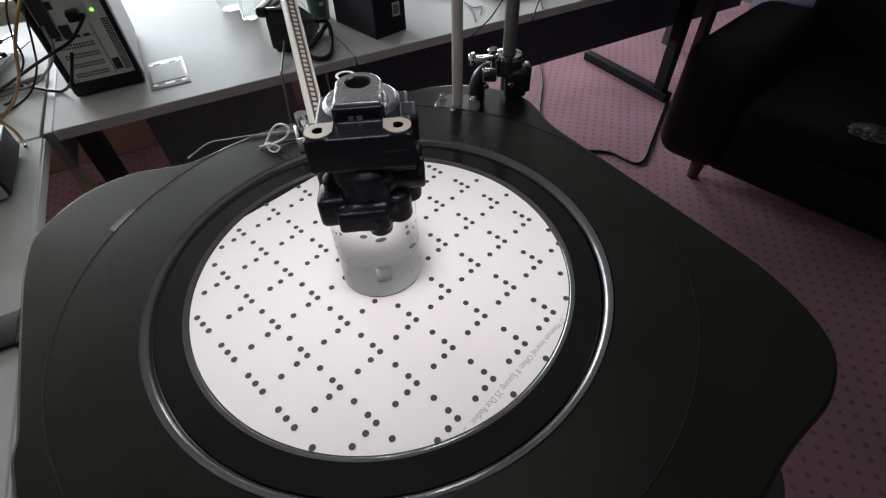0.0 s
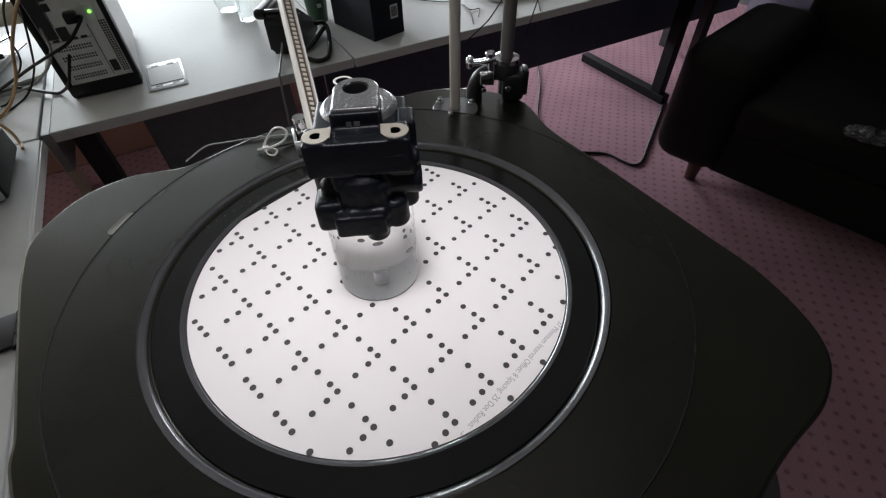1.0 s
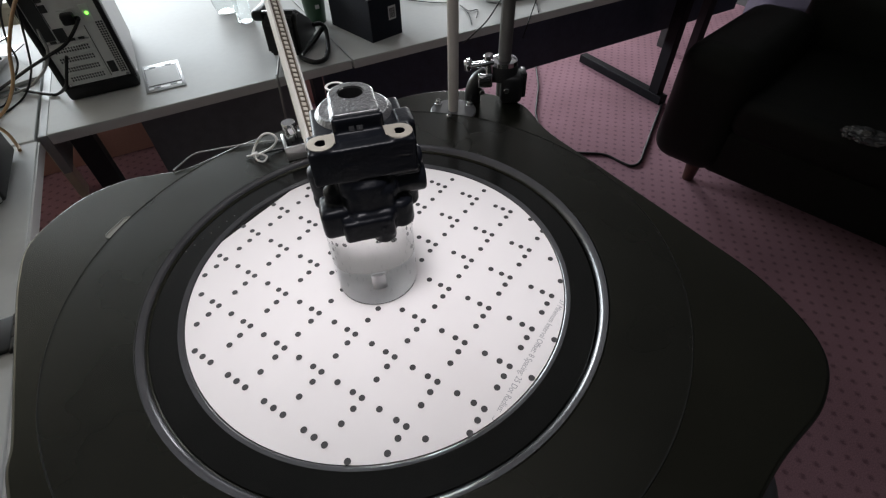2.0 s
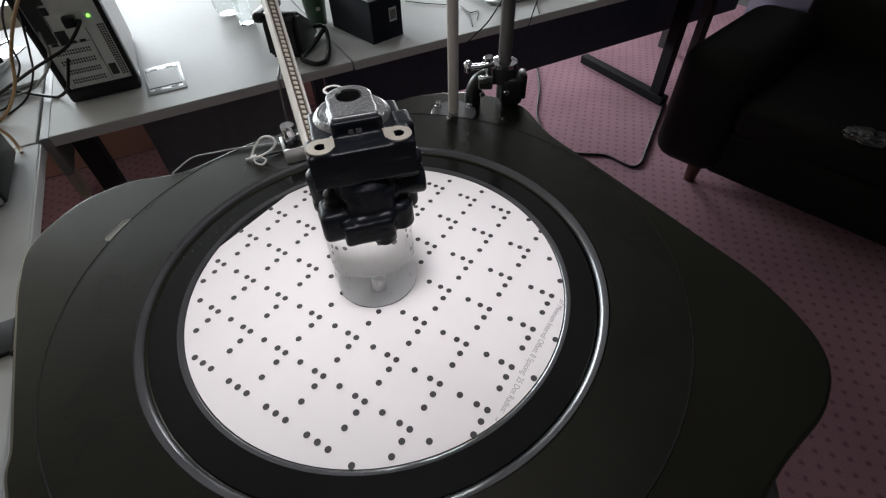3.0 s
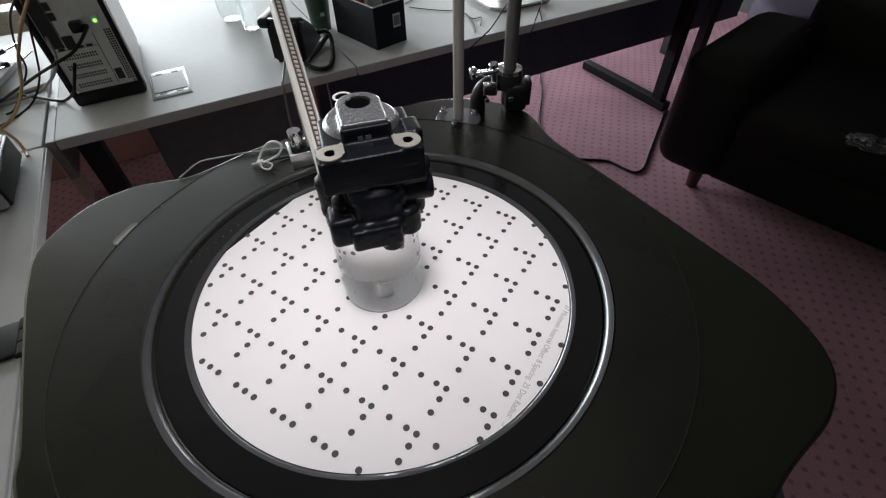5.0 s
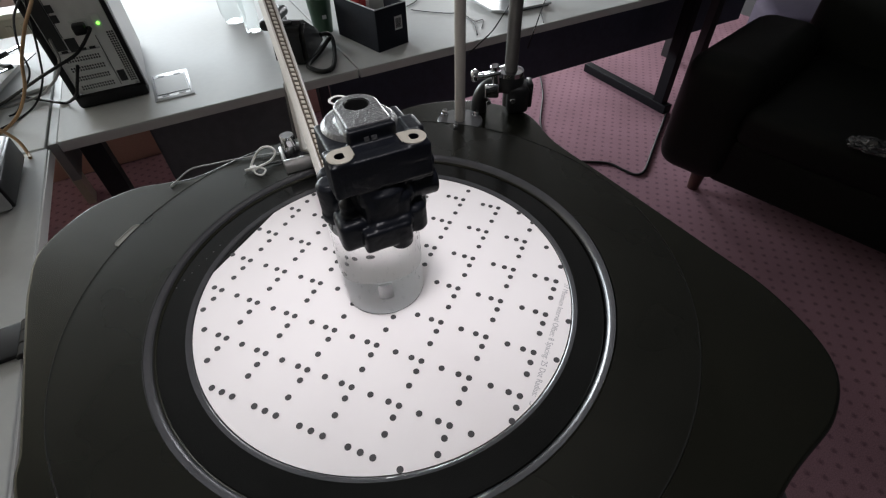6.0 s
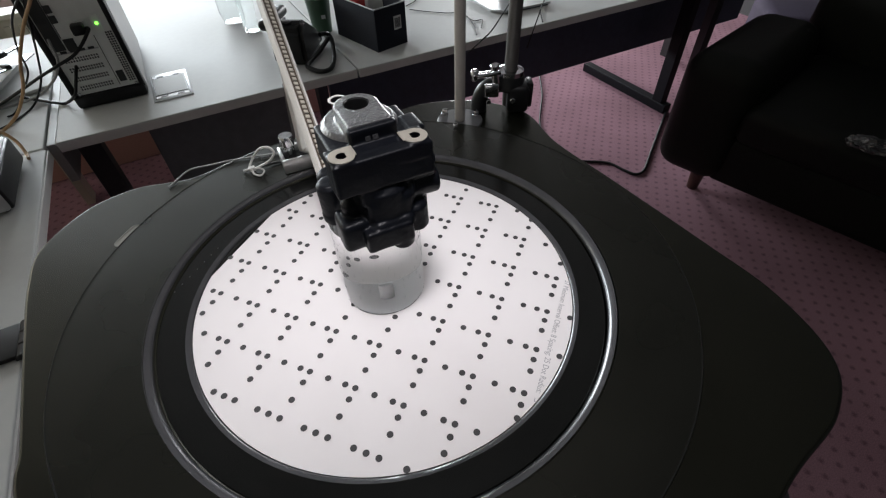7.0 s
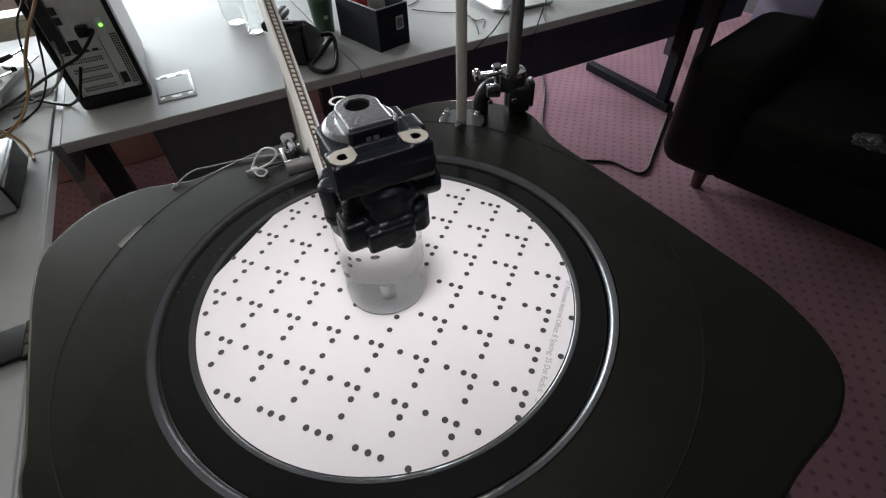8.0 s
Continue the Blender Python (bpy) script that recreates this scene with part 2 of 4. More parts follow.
def smooth_path(points, steps=8):
    pts = [Vector(p) for p in points]
    out = []
    for k in range(len(pts) - 1):
        p0, p1, p2, p3 = pts[max(k - 1, 0)], pts[k], pts[k + 1], pts[min(k + 2, len(pts) - 1)]
        for s in range(steps):
            t = s / steps
            out.append(0.5 * ((2 * p1) + (p2 - p0) * t + (2 * p0 - 5 * p1 + 4 * p2 - p3) * t * t + (3 * p1 - p0 - 3 * p2 + p3) * t ** 3))
    out.append(pts[-1])
    return out


def tube(points, r, sides=8, bm=None, steps=8):
    path = smooth_path(points, steps)
    b = bmesh.new()
    rings = []
    side = None
    for k, p in enumerate(path):
        d = (path[min(k + 1, len(path) - 1)] - path[max(k - 1, 0)]).normalized()
        if side is None:
            side = d.orthogonal().normalized()
        side = (side - d * side.dot(d)).normalized()
        up = d.cross(side)
        rings.append([b.verts.new(p + r * (math.cos(a) * side + math.sin(a) * up)) for a in [j * math.tau / sides for j in range(sides)]])
    for p, q in zip(rings, rings[1:]):
        for j in range(sides):
            b.faces.new((p[j], p[(j + 1) % sides], q[(j + 1) % sides], q[j]))
    b.faces.new(rings[0][::-1])
    b.faces.new(rings[-1])
    return join(bm, b)


def plate(outline, z0, z1, bevel=0.0, hole=None, steps=10):
    """A flat plate with a smooth closed outline and, where given, a round hole."""
    n = len(outline)
    pts = [Vector((*p, 0)) for p in outline]
    loop = []
    for k in range(n):
        p0, p1, p2, p3 = pts[k - 1], pts[k], pts[(k + 1) % n], pts[(k + 2) % n]
        for s in range(steps):
            t = s / steps
            loop.append(0.5 * ((2 * p1) + (p2 - p0) * t + (2 * p0 - 5 * p1 + 4 * p2 - p3) * t * t + (3 * p1 - p0 - 3 * p2 + p3) * t ** 3))
    cu = bpy.data.curves.new("outline", "CURVE")
    cu.dimensions, cu.fill_mode = "2D", "BOTH"
    cu.extrude, cu.bevel_depth, cu.bevel_resolution = (z1 - z0) / 2 - bevel, bevel, 2
    loops = [loop]
    if hole:
        loops.append([Vector((hole * math.cos(a), hole * math.sin(a), 0)) for a in [-j * math.tau / 128 for j in range(128)]])
    for lp in loops:
        sp = cu.splines.new("POLY")
        sp.points.add(len(lp) - 1)
        sp.use_cyclic_u = True
        for q, c in zip(sp.points, lp):
            q.co = (c.x, c.y, 0, 1)
    ob = bpy.data.objects.new("outline", cu)
    scene.collection.objects.link(ob)
    bpy.context.view_layer.update()
    me = bpy.data.meshes.new_from_object(ob.evaluated_get(bpy.context.evaluated_depsgraph_get()))
    b = bmesh.new()
    b.from_mesh(me)
    bmesh.ops.translate(b, vec=(0, 0, (z0 + z1) / 2), verts=b.verts)
    bpy.data.objects.remove(ob)
    bpy.data.curves.remove(cu)
    bpy.data.meshes.remove(me)
    return b


def in_room(u, v, z, rz=0):
    return ROOM @ pose(u, v, z, 0, 0, rz)


def wall_piece(name, bm, mat):
    ob = part(name, bm, mat)
    ob.matrix_basis = ROOM
    return tagged(ob, kind="structure")


# ---- the room ----
U0, U1, V0 = -2.4, WALL_U, -2.6
floor_bm = box(U0 - 0.2, U1 + 0.2, V0 - 0.2, WALL_V + 0.2, -0.1, 0.0)
tagged(wall_piece("floor", floor_bm, CARPET), "purple carpet with small dark dots", "carpet")
wall_piece("ceiling", box(U0 - 0.2, U1 + 0.2, V0 - 0.2, WALL_V + 0.2, 3.1, 3.2), CEILING)
wb = box(U0, WIN_U0, WALL_V, WALL_V + 0.2, 0, 3.1)
box(WIN_U1, RIGHT_U0, WALL_V, WALL_V + 0.2, 0, 3.1, bm=wb)
box(RIGHT_U1, U1, WALL_V, WALL_V + 0.2, 0, 3.1, bm=wb)
for u0, u1, z0, z1 in ((WIN_U0, WIN_U1, WIN_Z0, WIN_Z1), (RIGHT_U0, RIGHT_U1, RIGHT_Z0, RIGHT_Z1)):
    box(u0, u1, WALL_V, WALL_V + 0.2, 0, z0, bm=wb)
    box(u0, u1, WALL_V, WALL_V + 0.2, z1, 3.1, bm=wb)
wall_piece("wall_north", wb, WALL)
wall_piece("wall_west", box(U0 - 0.2, U0, V0, WALL_V, 0, 3.1), WALL_BOUNCE)
wall_piece("wall_east", box(U1, U1 + 0.2, V0, WALL_V, 0, 3.1), WALL_LOW_BOUNCE)
wall_piece("wall_south", box(U0, U1, V0 - 0.2, V0, 0, 3.1), WALL_LOW_BOUNCE)



def window(name, m, width, z0, z1, bays, label):
    """A framed window that starts at m and runs along its x."""
    w = tagged(thing(name, m, label, "window"), kind="structure")
    for a in range(bays + 1):
        x = width * a / bays
        part("window_frame", box(x - 0.03, x + 0.03, 0.02, 0.08, z0, z1, 0.004), FRAME, w)
    part("window_frame", box(0, width, 0.025, 0.075, z0, z0 + 0.06, 0.004), FRAME, w)
    part("window_frame", box(0, width, 0.025, 0.075, z1 - 0.06, z1, 0.004), FRAME, w)
    part("window_sill", box(-0.05, width + 0.05, -0.12, 0.02, z0 - 0.03, z0, 0.004), FRAME, w)


window("window_1", in_room(WIN_U0, WALL_V, 0), WIN_U1 - WIN_U0, WIN_Z0, WIN_Z1, 2, "white framed office window above the desks")
# framing for the added corner opening
window("fill_window", in_room(RIGHT_U0, WALL_V, 0), RIGHT_U1 - RIGHT_U0, RIGHT_Z0, RIGHT_Z1, 1, "unseen white framed window added in the corner to light the carpet")

# brown board added in place of the dim, unlit ground behind the desks
par = thing("under_desk_backdrop", in_room(-1.05, 2.12, 0), "brown board added for the dim view under the desks", "partition")
part("panel", box(-1.3, 1.56, 0.0, 0.04, 0.004, 0.69, 0.002), UNDER_DESK_BROWN, par)
part("foot", box(-1.0, -0.94, -0.1, 0.14, 0.0, 0.022, 0.003), BLACK_STEEL, par)
part("foot", box(0.94, 1.0, -0.1, 0.14, 0.0, 0.022, 0.003), BLACK_STEEL, par)
rad = thing("radiator", in_room(-1.45, 1.84, 0.12), "cream enamelled panel radiator below the window", "radiator")
rb = box(-0.75, 0.95, 0, 0.06, 0.42, 0.62, 0.006)
part("panel", rb, CREAM, rad)
for k in range(40):
    part("rib", box(-0.73 + k * 0.042, -0.712 + k * 0.042, -0.006, 0.004, 0.43, 0.6, 0.003), CREAM, rad)
part("top_grille", box(-0.75, 0.95, -0.01, 0.085, 0.62, 0.635, 0.003), CREAM, rad)
part("bracket", box(-0.6, -0.57, 0.02, 0.1, -0.12, 0.5), CREAM, rad)
part("bracket", box(0.75, 0.78, 0.02, 0.1, -0.12, 0.5), CREAM, rad)


# ---- desks ----
def desk(name, u0, u1, v0, v1, label, legs):
    d = thing(name, in_room(0, 0, 0), label, "desk", "office desks")
    part("tabletop", box(u0, u1, v0, v1, ZD - 0.0235, ZD, 0.002), DESK, d)
    part("edge_band", box(u0 + 0.001, u1 - 0.001, v0 - 0.001, v0 + 0.003, ZD - 0.0225, ZD - 0.003), DESK_EDGE, d)
    for lu in legs:
        part("foot_bar", box(lu - 0.025, lu + 0.025, v0 + 0.23, v1 + 0.05, 0.0, 0.045, 0.003), FOOT_STEEL, d)
        part("leg", box(lu - 0.022, lu + 0.022, v0 + 0.26, v0 + 0.32, 0.044, ZD - 0.024, 0.003), FOOT_STEEL, d)
    return d


desk_a = desk("desk", -0.399, 0.2935, 0.913, 2.05, "white laminate desk with grey edge and black pedestal", [])
part("leg", box(-0.375, -0.33, 0.935, 0.985, 0, ZD - 0.024, 0.003), BLACK_STEEL, desk_a)
part("leg", box(0.06, 0.105, 1.62, 1.67, 0, ZD - 0.024, 0.003), BLACK_STEEL, desk_a)
part("pedestal", box(-0.235, 0.13, 0.99, 1.6, 0.0, ZD - 0.026, 0.004), PANEL_GREY, desk_a, "black drawer pedestal")
desk_b = desk("desk", 0.2975, 2.60, 0.910, 1.710, "long white laminate desk on black steel frame", [2.0])
part("leg", box(2.54, 2.58, 1.62, 1.68, 0, ZD - 0.024, 0.003), BLACK_STEEL, desk_b)
part("modesty_panel", box(0.305, 2.56, 1.29, 1.31, 0.325, ZD - 0.024, 0.002), BLACK_PANEL, desk_b, "black modesty panel")
part("leg", box(1.978, 2.022, 1.06, 1.10, 0, ZD - 0.024, 0.003), BLACK_STEEL, desk_b)
part("leg", box(0.31, 0.35, 1.5, 1.56, 0, ZD - 0.024, 0.003), BLACK_STEEL, desk_b)
desk_c = desk("desk", -1.7, -0.4155, -0.75, 0.897, "white laminate side desk with rounded edge", [])
part("edge_strip", box(-0.4157, -0.4125, -0.748, 0.895, ZD - 0.0225, ZD - 0.003), DESK_EDGE, desk_c)
part("leg", box(-0.9, -0.855, 0.78, 0.83, 0, ZD - 0.024, 0.003), BLACK_STEEL, desk_c)
part("leg", box(-0.5, -0.455, -0.7, -0.65, 0, ZD - 0.024, 0.003), BLACK_STEEL, desk_c)
part("leg", box(-1.66, -1.61, 0.78, 0.83, 0, ZD - 0.024, 0.003), BLACK_STEEL, desk_c)
part("leg", box(-1.66, -1.61, -0.7, -0.65, 0, ZD - 0.024, 0.003), BLACK_STEEL, desk_c)
desk_d = desk("desk", -1.7, -0.422, 0.905, 1.713, "white laminate corner desk covered in clutter", [])
part("leg", box(-1.66, -1.61, 0.95, 1.0, 0, ZD - 0.024, 0.003), BLACK_STEEL, desk_d)
part("leg", box(-1.66, -1.61, 1.6, 1.65, 0, ZD - 0.024, 0.003), BLACK_STEEL, desk_d)
part("leg", box(-1.0, -0.955, 1.6, 1.65, 0, ZD - 0.024, 0.003), BLACK_STEEL, desk_d)
part("cable_rail", box(-0.4195, -0.4015, 0.92, 1.70, 0.62, ZD - 0.004, 0.002), GREY_CABLE, desk_d, "grey rail in the desk gap")


# ---- the scanner table ----
OUTLINE = [(-0.305, 0.009), (-0.321, 0.055), (-0.307, 0.110), (-0.275, 0.141), (-0.247, 0.149), (-0.215, 0.160),
           (-0.160, 0.209), (-0.080, 0.255), (-0.010, 0.276), (0.004, 0.293), (0.030, 0.305), (0.070, 0.311), (0.110, 0.304),
           (0.157, 0.272), (0.180, 0.205), (0.225, 0.128), (0.280, 0.032), (0.310, -0.025), (0.320, -0.083), (0.298, -0.124),
           (0.250, -0.160), (0.17, -0.225), (0.06, -0.27), (-0.06, -0.268), (-0.155, -0.222), (-0.210, -0.159), (-0.224, -0.132),
           (-0.247, -0.093), (-0.275, -0.045)]
stand = thing("scanner_table", pose(0, 0, 0), "black lobed scanner table with steel pedestal", "table")
part("table_plate", plate(OUTLINE, ZP - 0.021, ZP + 0.0035, 0.003, hole=0.1815), TABLE_BLACK, stand, "satin black lobed plate", smooth=40)
part("under_plate", cyl(0.215, ZP - 0.045, ZP - 0.022, 0.004, 96), BLACK_STEEL, stand, smooth=40)
part("column", cyl(0.06, 0.03, ZP - 0.045, 0.004, 48), BLACK_STEEL, stand, smooth=40)
part("base_disc", lathe([(0, 0), (0.27, 0), (0.27, 0.012), (0.1, 0.03), (0, 0.032)], 64), BLACK_STEEL, stand, smooth=40)
slot = lathe([(0, 0), (0.0056, 0), (0.0060, 0.0006), (0.0056, 0.0011), (0.0049, 0.0011), (0.0047, 0.0005), (0, 0.0005)], 24)
for v in slot.verts:
    v.co.y += math.copysign(0.0095, v.co.y)
part("slot_insert", slot, SLOT, stand, "clear slotted insert", m=pose(-0.2475, 0.0680, ZP + 0.0035, 0, 0, -16), smooth=40)
# edge lug below the lobe
lug = tube([(0.240, -0.150, ZP - 0.014), (0.243, -0.172, ZP - 0.03), (0.242, -0.19, ZP - 0.075), (0.242, -0.192, ZP - 0.2)], 0.014, 12)
part("levelling_leg", lug, BLACK_STEEL, stand, smooth=50)


def hex_bolt(parent, x, y, z, r=0.0035):
    b = cyl(r * 1.5, 0, 0.0012, 0.0003, 24)
    lathe([(0, 0.0012), (r, 0.0012), (r, 0.0052), (r * 0.9, 0.0056), (r * 0.55, 0.0056), (r * 0.55, 0.003), (0, 0.003)], 24, b)
    part("bolt", b, CHROME, parent, "chrome socket-head bolt", smooth=40, m=pose(x, y, z))


post = thing("beige_post", pose(0.074, 0.258, ZP + 0.0035), "beige painted tube post on bolted grey flange", "post")
part("flange", lathe([(0, 0), (0.0275, 0), (0.0275, 0.0018), (0.0268, 0.0025), (0, 0.0025)], 64), FLANGE, post, "dark grey round flange", smooth=40)
part("tube", cyl(0.0062, 0.0024, 0.75, 0.0005, 32), POST, post, smooth=40)
for dx, dy in ((-0.018, 0.016), (0.021, 0.010), (-0.006, -0.020)):
    hex_bolt(post, dx, dy, 0.0024, 0.003)

clampt = thing("tripod_clamp", pose(0.137, 0.289, ZP + 0.0035) @ Matrix.Diagonal((1.04, 1.04, 1.04, 1)), "black super clamp with chrome lever on table edge", "clamp")
arch = tube([(-0.036, -0.003, 0.0), (-0.0355, -0.003, 0.012), (-0.030, -0.003, 0.025), (-0.018, -0.003, 0.031), (-0.004, -0.003, 0.031)], 0.0095, 14)
part("jaw", arch, PC_BLACK, clampt, "curved black clamp jaw", smooth=50)
part("jaw", box(-0.004, 0.022, -0.018, 0.013, 0.0, 0.033, 0.006, segs=3), PC_BLACK, clampt, smooth=40)
part("wedge", box(0.020, 0.027, -0.010, 0.010, 0.004, 0.034, 0.002), PC_BLACK, clampt, smooth=40)
part("collar", lathe([(0.009, 0.024), (0.0165, 0.026), (0.0165, 0.04), (0.014, 0.043), (0.0095, 0.043)], 40), PC_BLACK, clampt, smooth=40)
part("collar_ring", lathe([(0.0085, 0.0425), (0.0150, 0.0425), (0.0150, 0.0475), (0.0130, 0.0480), (0.0085, 0.0480)], 40), CHROME, clampt, "chrome ring", smooth=40)
part("lever", tube([(-0.014, -0.010, 0.050), (-0.027, -0.012, 0.048), (-0.041, -0.012, 0.047)], 0.0036, 12), CHROME, clampt, "chrome clamping lever", smooth=40)
part("lever_hub", cyl(0.0055, 0.036, 0.058, 0.0012, 24, m=pose(-0.012, -0.008, 0, 0, -8, 0)), CHROME, clampt, "chrome lever hub", smooth=40)
part("lever_knob", cyl(0.0046, -0.006, 0.007, 0.0018, 20, m=pose(-0.043, -0.012, 0.047)), CHROME, clampt, smooth=60)
part("cheek", box(-0.031, -0.014, -0.0145, -0.010, 0.020, 0.037, 0.002, segs=3), CHROME, clampt, "worn steel clamp cheek", smooth=40)
part("cheek", box(0.014, 0.025, -0.012, 0.010, 0.022, 0.032, 0.003), PC_BLACK, clampt, smooth=40)
part("screw", cyl(0.003, 0, 0.004, 0.0006, 16, m=pose(-0.026, -0.0135, 0.016, 90, 0, 0)), CHROME, clampt, smooth=40)
part("screw", cyl(0.0034, 0, 0.004, 0.0006, 16, m=pose(0.002, -0.0165, 0.018, 90, 0, 0)), CHROME, clampt, smooth=40)
part("clamp_tube", cyl(0.0075, 0.004, 0.65, 0.0005, 32), POST_DARK, clampt, "dark grey tube", smooth=40)


# ---- the slow outer ring with its light arm ----
ring = thing("light_carrier_ring", pose(0, 0, ZP), "black rotating ring that carries a light arm", "ring")
rp = lathe([(0.1855, 0.008), (0.2470, 0.008), (0.2478, 0.0072), (0.2478, 0.004), (0.1855, 0.004)], 192, closed=True)
bmesh.ops.translate(rp, vec=(-0.0022, 0.008, 0), verts=[v for v in rp.verts if v.co.xy.length > 0.2])
part("ring_plate", rp, RING_BLACK, ring, smooth=40)
# tiny lip added so the ring's outer edge catches a thin line of light
part("edge_glint_lip", lathe([(0.2466, 0.0081), (0.2474, 0.0083), (0.2480, 0.0078), (0.2481, 0.0070), (0.2476, 0.0070), (0.2470, 0.0078)], 192, closed=True, m=pose(-0.0022, 0.008, 0)), RING_EDGE, ring, "thin raised lip added to draw the edge glint", smooth=50)
part("inner_lip", lathe([(0.1856, 0.0081), (0.1838, 0.0075), (0.1818, 0.0062), (0.1804, 0.0046), (0.1799, 0.003), (0.1799, -0.003), (0.1808, -0.003), (0.1830, 0.0035), (0.1856, 0.0039)], 192, closed=True, m=pose(-0.0012, 0.0008, 0)),
     EDGE_POLISH, ring, "polished chamfered inner lip", smooth=50)
A0, A1 = Vector((-0.0325, 0.0195, 0.0985)), Vector((-0.1015, 0.190, 0.184))
arm_dir = (A1 - A0).normalized()
face = Vector((0.492, -0.223, 0.8415))
face = (face - arm_dir * face.dot(arm_dir)).normalized()
across = arm_dir.cross(face).normalized()
ARM = Matrix.Translation(A0) @ Matrix((across, face, arm_dir)).transposed().to_4x4()
L = 0.44
chan = box(-0.0054, 0.0054, -0.0078, -0.0015, 0, L, 0.0006)
box(-0.0054, -0.0036, -0.0016, 0.0013, 0, L, 0.0005, chan)
box(0.0036, 0.0054, -0.0016, 0.0013, 0, L, 0.0005, chan)
arm = part("light_arm", chan, ALU, ring, "pale aluminium light channel", m=ARM, smooth=40)
part("led_tape", box(-0.0035, 0.0035, -0.0014, -0.0008, 0.002, L - 0.002), LED_TAPE, arm, "brown led tape")
chip = bpy.data.meshes.new("led_chip")
cb = box(-0.0016, 0.0016, -0.0006, 0.0006, -0.0015, 0.0015, 0.0003, segs=1)
cb.to_mesh(chip)
cb.free()
chip.materials.append(LED_CHIP)
for k in range(94):
    c = new("led_chip", chip)
    c.parent = arm
    c.matrix_basis = pose(0, 0.0, 0.004 + k * 0.0046)
CB = pose(-0.1005, 0.1755, 0.008, 0, 0, 24)
clamp_block = box(-0.024, 0.030, -0.016, -0.012, 0, 0.016, 0.0015)
box(-0.024, -0.020, -0.012, 0.016, 0, 0.016, 0.0015, clamp_block)
box(-0.020, 0.030, -0.012, 0.016, 0, 0.004, 0.001, clamp_block)
box(-0.020, 0.030, 0.012, 0.016, 0.003, 0.016, 0.001, clamp_block)
cl = part("clamp_block", clamp_block, BRUSHED, ring, "silver U-shaped clamp block", m=CB, smooth=40)
part("clamp_insert", box(-0.0198, 0.0295, -0.0118, 0.0118, 0.004, 0.0095, 0.001), PC_BLACK, cl)
part("clamp_knob", lathe([(0, 0.009), (0.0062, 0.009), (0.0062, 0.022), (0.0078, 0.0235), (0.0078, 0.033), (0.007, 0.0345), (0, 0.0345)], 14, m=pose(-0.0125, 0.003, 0)), CHROME, cl, "chrome thumb knob", smooth=35)
brk = bmesh.new()
lo, hi = Vector((-0.084, 0.170, 0.020)), A0 + arm_dir * 0.035 - face * 0.0075
lo2, hi2 = Vector((-0.099, 0.177, 0.020)), A0 + arm_dir * 0.11 - face * 0.0075
vs = []
for off in (0.0, 0.003):
    o = across * (-0.0054 + off)
    vs.append([brk.verts.new(p + o) for p in (lo, hi, hi2, lo2)])
brk.faces.new(vs[0])
brk.faces.new(vs[1][::-1])
for k in range(4):
    n = (k + 1) % 4
    brk.faces.new((vs[0][k], vs[0][n], vs[1][n], vs[1][k]))
part("arm_bracket", brk, ALU, ring, "pale web plate between clamp and arm")
part("tie_hole", cyl(0.0022, 0, 0.0004, 0, 16, m=pose(-0.150, 0.157, 0.008)), PC_DARK, ring)

tie = thing("cable_tie", pose(0, 0, ZP), "white nylon cable tie looped through the ring", "cable tie")
tb = tube([(-0.1580, 0.1620, 0.0100), (-0.1520, 0.1670, 0.0200), (-0.1400, 0.1640, 0.0330), (-0.1290, 0.1610, 0.0360), (-0.1250, 0.1600, 0.0300), (-0.1330, 0.1600, 0.0200), (-0.1480, 0.1610, 0.0120), (-0.1540, 0.1600, 0.0110)], 0.0012, 8)
part("strap", tb, TIE, tie, smooth=60)
part("tie_head", box(-0.003, 0.003, -0.0025, 0.0025, 0.008, 0.0125, 0.0006), TIE, tie, m=pose(-0.1535, 0.1600, 0.001, 0, 0, 30))
part("strap_end", tube([(-0.1630, 0.1590, 0.0095), (-0.1540, 0.1600, 0.0110), (-0.1450, 0.1600, 0.0120)], 0.0012, 8), TIE, tie, smooth=60)
part("knot", tube([(-0.1540, 0.1600, 0.0120), (-0.1500, 0.1530, 0.0094), (-0.1420, 0.1500, 0.0094), (-0.1410, 0.1590, 0.0094), (-0.1470, 0.1600, 0.0120)], 0.001, 8), TIE, tie, smooth=60)

lead = thing("light_lead", pose(0, 0, ZP), "thin grey light cable lying across the ring", "cable")
part("sheath", tube([(-0.2380, 0.1400, 0.0047), (-0.2350, 0.1490, 0.0052), (-0.2230, 0.1640, 0.0094), (-0.2040, 0.1720, 0.0094), (-0.1850, 0.1790, 0.0094), (-0.1710, 0.1830, 0.0094), (-0.1590, 0.1860, 0.0094), (-0.1420, 0.1900, 0.0094), (-0.1240, 0.1920, 0.0094)], 0.0009, 8), GREY_CABLE, lead, smooth=60)
part("black_tail", tube([(-0.1450, 0.1630, 0.0110), (-0.1370, 0.1690, 0.0100), (-0.1270, 0.1740, 0.0094), (-0.1200, 0.1760, 0.0094)], 0.0012, 8), BLACK_CABLE, lead, "black lead end", smooth=60)


# ---- the turntable ----
platter = thing("turntable", pose(0, 0, ZP), "gloss black turntable platter with polished rim", "turntable")
part("platter", lathe([(0.1575, 0.002), (0.1778, 0.002), (0.1783, 0.0015), (0.1783, -0.008), (0.15, -0.008), (0.15, -0.0006), (0.1575, -0.0006)], 192, closed=True, m=pose(-0.0012, 0, 0)), PLATTER_BLACK, platter, smooth=40)
